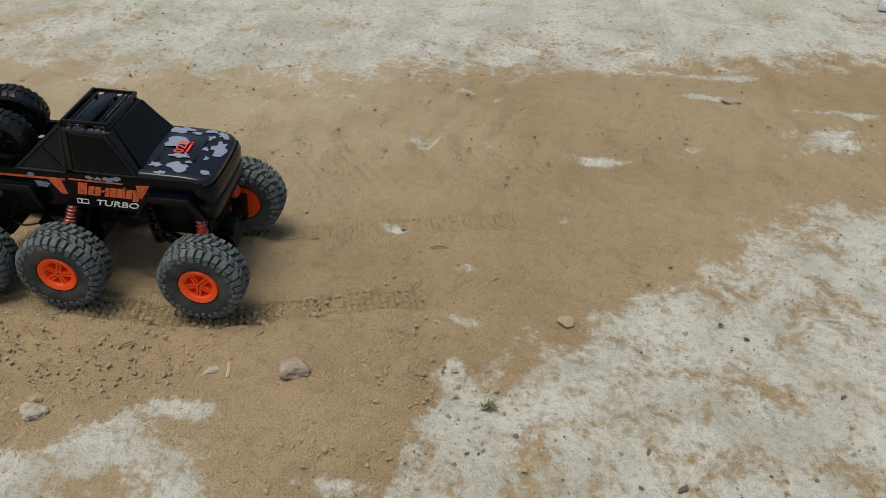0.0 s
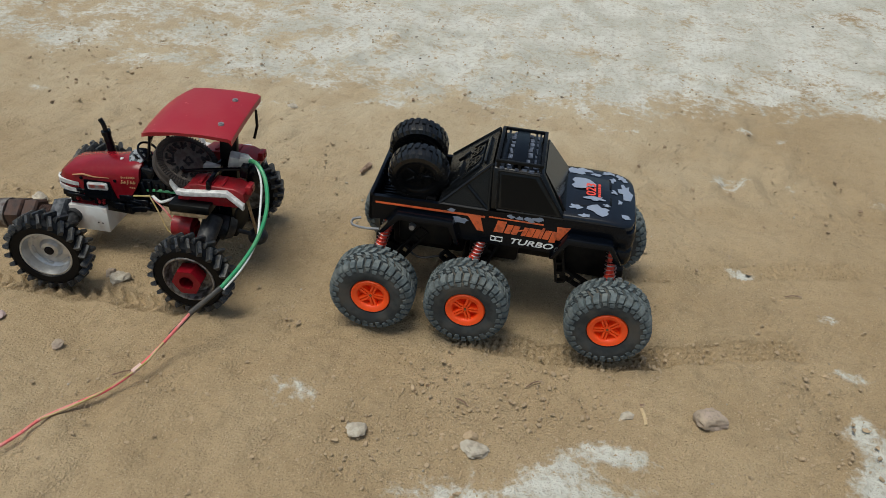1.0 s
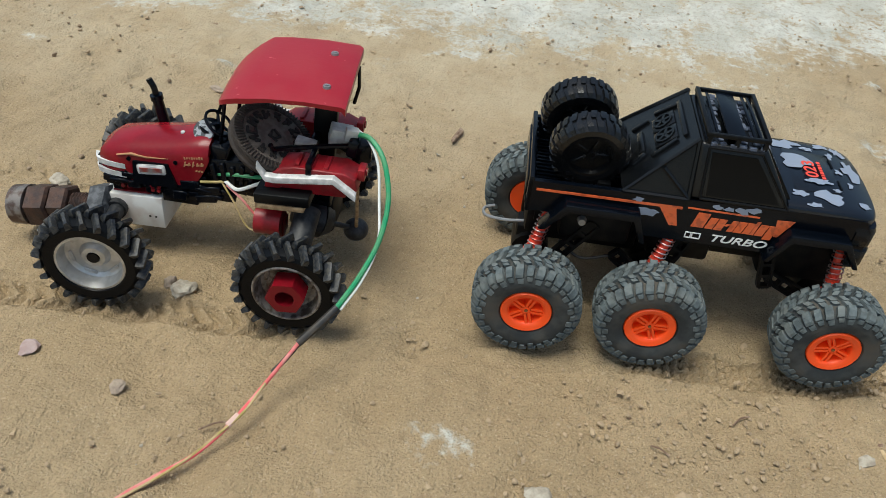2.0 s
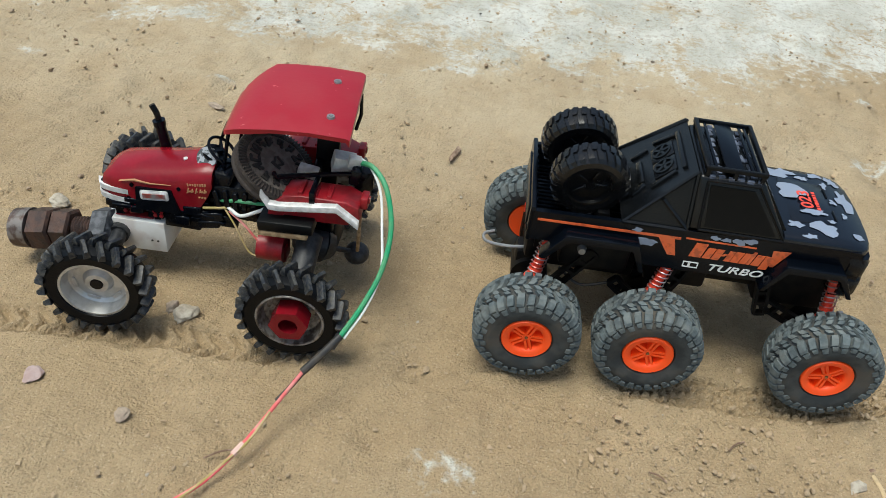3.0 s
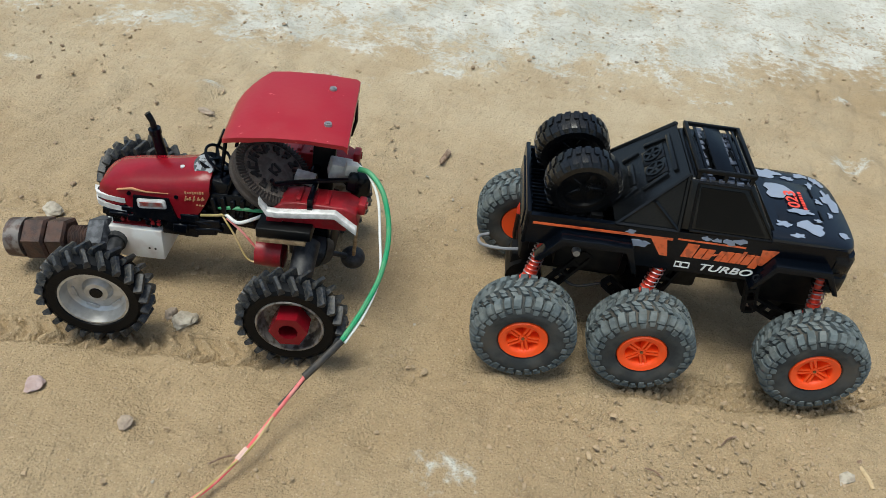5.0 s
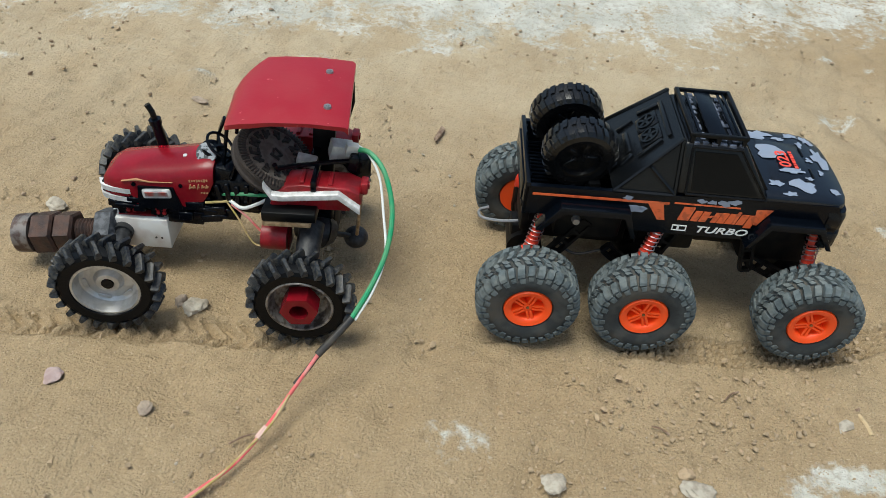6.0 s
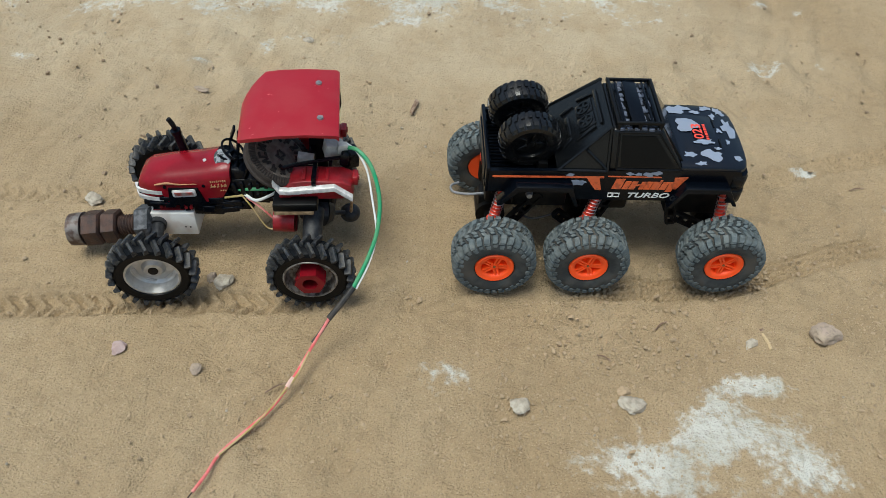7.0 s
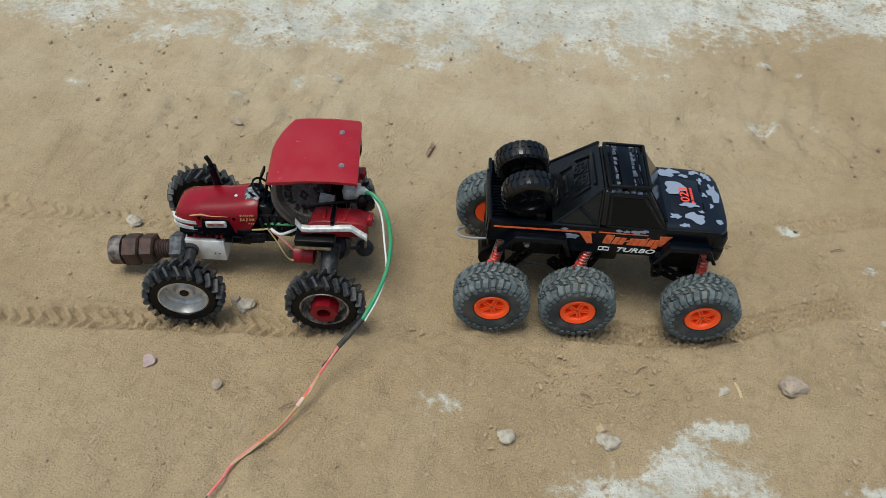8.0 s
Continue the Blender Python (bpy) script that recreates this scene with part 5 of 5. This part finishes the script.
# embossed biscuit lying on the seat
bis = Matrix.Translation((-0.3750, 0.5570, 0.0925)) @ Vector((0.51, -0.10, 0.85)).normalized().to_track_quat("Z", "Y").to_matrix().to_4x4()
R = 0.0275
body = bmesh.new()
spin(body, [(0.0004, -0.0058), (R * 0.90, -0.0058), (R * 0.985, -0.0048), (R, -0.0028), (R * 0.97, -0.0014), (R * 0.97, 0.0014), (R, 0.0028), (R * 0.985, 0.0048), (R * 0.90, 0.0058), (R * 0.80, 0.0058), (R * 0.76, 0.0048), (0.0004, 0.0048)], 64)
bmesh.ops.transform(body, matrix=Matrix.Rotation(radians(90), 4, "X"), verts=body.verts)
for k in range(72):
    n0 = len(body.verts)
    box(body, (R * 0.885, 0, 0.0050), (R * 0.20, R * 0.036, 0.0030), (0, 4, 0), 0.0003, 1)
    turned(body, n0, Matrix.Rotation(k * math.tau / 72, 4, "Z"))
biscuit = new("biscuit", finish(body, "biscuit", BISCUIT, 30))
biscuit.matrix_basis = bis
tagged(biscuit, "dark brown embossed round sandwich biscuit resting on the tractor seat", "biscuit")
emboss = bmesh.new()
rng = random.Random(11)
for k in range(14):
    n0 = len(emboss.verts)
    for lx, ly, dx, dy, turn in rng.sample(((0.25, 0.062, 0, -0.075, 0), (0.25, 0.062, 0, 0.075, 0), (0.062, 0.17, -0.10, 0, 0), (0.062, 0.17, 0.10, 0, 0), (0.062, 0.15, 0, 0, 0), (0.25, 0.062, 0, 0, 32), (0.25, 0.062, 0, 0, -32)), 3):
        box(emboss, (R * dx, R * dy, 0), (R * lx, R * ly, 0.0026), (0, 0, turn), 0.0003, 1)
    turned(emboss, n0, Matrix.Rotation(k * math.tau / 14, 4, "Z") @ Matrix.Translation((R * 0.58, 0, 0.0054)))
for dx, dy, lx, ly, turn in ((-0.12, 0, 0.06, 0.26, 0), (0, 0.1, 0.20, 0.05, 20), (0.10, 0.0, 0.05, 0.24, -15), (0, -0.08, 0.18, 0.05, -25)):
    box(emboss, (R * dx, R * dy, 0.0054), (R * lx, R * ly, 0.0022), (0, 0, turn), 0.0003, 1)
n0 = len(emboss.verts)
spin(emboss, [(R * 0.365, -0.0059), (R * 0.365, -0.0050), (R * 0.335, -0.0050), (R * 0.335, -0.0059)], 32, closed=True)
turned(emboss, n0, Matrix.Rotation(radians(90), 4, "X") @ Matrix.Rotation(radians(180), 4, "X") @ Matrix.Rotation(radians(180), 4, "X"))
child("embossing", finish(emboss, "embossing", BISCUIT_PRINT, 30), biscuit, "raised dark pattern on the biscuit")
face = bmesh.new()
spin(face, [(0.0004, -0.0053), (R * 0.775, -0.0053), (R * 0.775, -0.0040), (0.0004, -0.0040)], 48)
bmesh.ops.transform(face, matrix=Matrix.Rotation(radians(-90), 4, "X"), verts=face.verts)
child("biscuit_face", finish(face, "biscuit_face", BISCUIT_TOP, 30), biscuit, "pale dusty face of the biscuit")


# ---- loose wire from the tractor to the ground ----
cable = thing("wire_lead", (-0.35, 0.46, 0), "green and white wires taped to pink wires lying on sand", "wire")
PLUG, SPLICE = (-0.3210, 0.5490, 0.1060), (-0.3105, 0.4605, 0.0470)
part("green_wire", tube(bmesh.new(), [PLUG, (-0.3105, 0.5430, 0.1075), (-0.2998, 0.5330, 0.1000), (-0.2930, 0.5160, 0.0850), (-0.2940, 0.4960, 0.0700), (-0.3015, 0.4770, 0.0570), SPLICE], 0.00165, 9), GREEN_WIRE, cable, "green insulated wire")
part("white_wire", tube(bmesh.new(), [(PLUG[0], PLUG[1] + 0.003, PLUG[2] + 0.0015), (-0.3120, 0.5440, 0.1060), (-0.3035, 0.5330, 0.0975), (-0.2985, 0.5160, 0.0830), (-0.2945, 0.4950, 0.0680), (-0.2995, 0.4770, 0.0555), (-0.3085, 0.4605, 0.0455)], 0.00085, 9), WHITE_WIRE, cable, "white insulated wire")
part("tape_splice", tube(bmesh.new(), [SPLICE, (-0.3195, 0.4505, 0.0402), (-0.3285, 0.4415, 0.0335)], 0.0023, 9), TAPE, cable, "black tape round the splice")
part("tape_end", tube(bmesh.new(), [(-0.3275, 0.4425, 0.0335), (-0.3350, 0.4340, 0.0255), (-0.3402, 0.4295, 0.0205)], 0.0016, 8), TAPE, cable)
GROUND_LINE = [(-0.3280, 0.4415, 0.0340), (-0.3420, 0.4240, 0.0180), (-0.3515, 0.4090, 0.0095), (-0.3600, 0.3950, 0.0045), (-0.3700, 0.3800, 0.0025), (-0.3850, 0.3640, 0.0018), (-0.3985, 0.3475, 0.0018), (-0.4050, 0.3320, 0.0018), (-0.4120, 0.3190, 0.0015)]
part("pink_wire", tube(bmesh.new(), GROUND_LINE, 0.0012, 8), PINK_WIRE, cable, "pink-red insulated wire")
part("yellow_wire", tube(bmesh.new(), [(x + 0.0014 * math.sin(i * 1.9), y - 0.0012, z + 0.0006) for i, (x, y, z) in enumerate(GROUND_LINE[1:7])], 0.0008, 8), YELLOW_WIRE, cable, "pale yellow wire twisted alongside")
part("tape_wrap", tube(bmesh.new(), [(-0.3530, 0.4066, 0.0085), (-0.3570, 0.4000, 0.0064)], 0.0019, 8), material("clear_tape", (0.62, 0.42, 0.36), 0.4), cable)
part("copper_end", tube(bmesh.new(), [GROUND_LINE[-1], (-0.4150, 0.3140, 0.0012), (-0.4190, 0.3095, 0.0010)], 0.0005, 6), RUST, cable)


# ---- stones and small things on the sand ----
def stone(name, x, y, sx, sy, sz, mat, label, seed, turn=0.0, category="stone", rough=0.25, group=""):
    bm = bmesh.new()
    bmesh.ops.create_icosphere(bm, subdivisions=4, radius=0.5)
    cuts = random.Random(seed)
    planes = [(Vector((cuts.gauss(0, 1), cuts.gauss(0, 1), cuts.gauss(0, 1))).normalized(), cuts.uniform(0.27, 0.42)) for _ in range(11)]
    for vert in bm.verts:
        for n, d in planes:
            over = vert.co.dot(n) - d
            if over > 0:
                vert.co -= n * over * 0.92
        vert.co += vert.co.normalized() * rough * 0.30 * noise.noise(vert.co * 6 + Vector((seed, 0, 0)))
    zs = [vert.co.z for vert in bm.verts]
    low, high = min(zs), max(zs)
    for vert in bm.verts:
        vert.co = Vector((vert.co.x * sx * 1.25, vert.co.y * sy * 1.25, (vert.co.z - low) / (high - low) * sz * 0.85))
    return single(name, bm, mat, (x, y, -0.0022), label, category, group, angle=24, turn=(0, 0, turn))


stone("stone", 0.0755, 0.4620, 0.0215, 0.0215, 0.0170, STONE, "angular buff-grey stone lying on sand", 3, 20)
stone("stone", -0.0960, 0.3950, 0.0185, 0.0145, 0.0085, STONE_PALE, "flat pale grey stone lying on sand", 8, 0)
stone("stone", -0.1830, 0.3925, 0.013, 0.014, 0.0075, STONE_PALE, "small pale angular stone on sand", 21, 30)
stone("stone", -0.1010, 0.4065, 0.009, 0.008, 0.0060, PEBBLE, "small brown pebble beside a pale stone", 25, 10)
stone("stone", -0.4215, 0.5030, 0.014, 0.013, 0.0110, STONE_PALE, "pale quartz pebble beside the tractor", 31, 50)
stone("stone", -0.4320, 0.5070, 0.008, 0.010, 0.0110, STONE, "upright buff stone chip beside the tractor", 33, 15)
stone("stone", -0.4915, 0.4350, 0.0105, 0.012, 0.0075, STONE_PINK, "pinkish round pebble on sand", 41, 0)
stone("stone", -0.4290, 0.4190, 0.008, 0.009, 0.0070, STONE, "small grey pebble on sand", 47, 0)
stone("stone", -0.5530, 0.5960, 0.015, 0.014, 0.0090, STONE_PALE, "pale translucent quartz pebble on sand", 52, 0)
stone("stone", 0.2830, 0.5560, 0.013, 0.011, 0.0080, PEBBLE, "brown sandy clod at the chalk edge", 57, 0)
stone("stone", 0.4930, 1.0120, 0.022, 0.013, 0.0100, STONE, "dark grey-brown stone near the chalk", 61, -10)
stone("stone", -0.3890, 0.8560, 0.013, 0.009, 0.0050, STONE_PALE, "small pale stone on sand", 65, 0)
stone("stone", -0.4890, 0.7610, 0.014, 0.007, 0.0060, STONE, "small flat buff stone on sand", 67, -15)
stone("bark_bit", -0.2670, 0.7450, 0.006, 0.022, 0.0070, BARK, "small brown bark fragment on sand", 71, -14, "bark")
stone("bark_bit", 0.0265, 0.4680, 0.010, 0.006, 0.0040, BARK, "tiny dark bark crumb on sand", 73, 10, "bark")
chip = bmesh.new()
prism(chip, [(-0.006, 0), (-0.003, 0.0016), (0.006, 0.0016), (0.0065, 0)], -0.004, 0.0035)
for vert in chip.verts:
    vert.co.x += vert.co.y * 0.8
single("stone_chip", chip, STONE_PALE, (0.0125, 0.4550, -0.0008), "thin pale flake of stone on sand", "stone chip", turn=(0, 6, 25))
stick = tube(bmesh.new(), [(0, -0.0080, 0.0012), (0.0004, 0, 0.0016), (0, 0.0080, 0.0012)], 0.0014, 6)
single("stick", stick, STICK, (0.0250, 0.4560, -0.0006), "short straw-coloured stick on sand", "stick", turn=(0, 0, 12))
for x, y, a, n in ((-0.060, 0.470, 40, 0.007), (-0.112, 0.437, -25, 0.006), (-0.365, 0.404, 30, 0.010), (0.165, 0.640, 15, 0.008)):
    single("twig", tube(bmesh.new(), [(-n, 0, 0.0008), (0, 0.0010, 0.0012), (n, -0.0004, 0.0008)], 0.0006, 5), BARK, (x, y, -0.0002), "thin dark dry twig on sand", "twig", "dry twigs", turn=(0, 0, a))
weed = bmesh.new()
rng = random.Random(9)
for k in range(46):
    a, l = rng.uniform(0, math.tau), rng.uniform(0.003, 0.006)
    b = Vector((rng.gauss(0, 0.0022), rng.gauss(0, 0.0018), 0))
    tip = b + Vector((math.cos(a) * l, math.sin(a) * l, rng.uniform(0.001, 0.005)))
    s = Vector((-math.sin(a), math.cos(a), 0)) * 0.0006
    mid = (b + tip) / 2 + Vector((0, 0, 0.0015))
    q = [weed.verts.new(p) for p in (b - s, b + s, mid + s, tip, mid - s)]
    weed.faces.new(q)
single("weed_tuft", weed, GRASS, (0.2250, 0.4520, -0.0008), "tiny dull green weed tuft on chalky ground", "weed", kind="stuff")
card = box(bmesh.new(), (0, 0, 0.010), (0.070, 0.050, 0.018), bev=0.002)
box(card, (0, -0.0255, 0.011), (0.050, 0.0014, 0.004))
single("white_box", card, PAPER, (0.8420, 1.4300, -0.001), "white card box on the chalky ground", "box", turn=(0, 0, -18))


def scatter(name, mat, count, seed, small, big, label, pick, flat=0.7):
    """Many tiny crumbs as one joined mesh."""
    rng = np.random.default_rng(seed)
    phi = (1 + 5**0.5) / 2
    ico = np.array([(-1, phi, 0), (1, phi, 0), (-1, -phi, 0), (1, -phi, 0), (0, -1, phi), (0, 1, phi), (0, -1, -phi), (0, 1, -phi), (phi, 0, -1), (phi, 0, 1), (-phi, 0, -1), (-phi, 0, 1)]) / 1.9
    tri = np.array([int(c, 16) for c in "0b505101707a0ab1595b4ba2a7671839434232636838949524b62a867981"]).reshape(-1, 3)
    verts, faces = [], []
    for k in range(count):
        x, y = pick(rng)
        r = small * (big / small) ** (rng.random() ** 2.6)
        p = ico * r * rng.uniform(0.45, 1.25, (12, 1)) * (rng.uniform(0.8, 1.4), rng.uniform(0.7, 1.1), flat)
        a = rng.uniform(0, math.tau)
        p = np.stack([p[:, 0] * math.cos(a) - p[:, 1] * math.sin(a), p[:, 0] * math.sin(a) + p[:, 1] * math.cos(a), p[:, 2]], -1)
        verts.append(p + (x, y, r * 0.15 - 0.0008))
        faces.append(tri + 12 * k)
    me = bpy.data.meshes.new(name)
    me.from_pydata(np.concatenate(verts).tolist(), [], np.concatenate(faces).tolist())
    me.materials.append(mat)
    return tagged(new(name, me), label, "gravel", kind="stuff")


def anywhere(rng):
    return rng.uniform(-0.85, 0.85), 0.28 + 0.95 * rng.random()


def by_tracks(rng):
    return rng.normal(0.02, 0.13), rng.normal(0.455, 0.045)


def chalk_right(rng):
    x = rng.uniform(0.2, 0.75)
    return x, rng.uniform(0.25, 0.45 + (x - 0.2) * 0.75)


def chalk_far(rng):
    return rng.uniform(-0.5, 1.1), rng.uniform(0.98, 1.65)


scatter("sand_crumbs", PEBBLE, 11000, 1, 0.0004, 0.0024, "sandy crumbs and grit strewn over the ground", anywhere)
scatter("track_clods", PEBBLE, 1300, 2, 0.0005, 0.0026, "brown clods thrown up beside the tyre tracks", by_tracks)
def by_chalk(rng):
    return rng.normal(-0.10, 0.16), rng.normal(0.385, 0.045)


scatter("track_clods", PEBBLE, 1500, 9, 0.0004, 0.0024, "brown clods and crumbs strewn over the sand", by_chalk)
def open_sand(rng):
    return rng.uniform(-0.75, 0.40), rng.uniform(0.60, 0.98)


def front_track(rng):
    return rng.normal(0.07, 0.06), rng.normal(0.52, 0.035)


scatter("brown_pebbles", BARK_PEBBLE, 420, 12, 0.0008, 0.0034, "small brown pebbles scattered over the sand", open_sand)
scatter("track_clods", PEBBLE, 500, 13, 0.0005, 0.0030, "sandy clods churned up at the end of the track", front_track)
scatter("pale_grit", STONE_PALE, 700, 3, 0.0004, 0.0018, "pale stone grit strewn over the ground", anywhere)
scatter("dark_grit", DARK_CHIP, 260, 4, 0.0005, 0.0040, "dark grit and cinders on the chalky ground", chalk_right, 0.5)
scatter("dark_grit", DARK_CHIP, 260, 5, 0.0005, 0.0034, "dark grit and cinders on the chalky ground", chalk_far, 0.5)
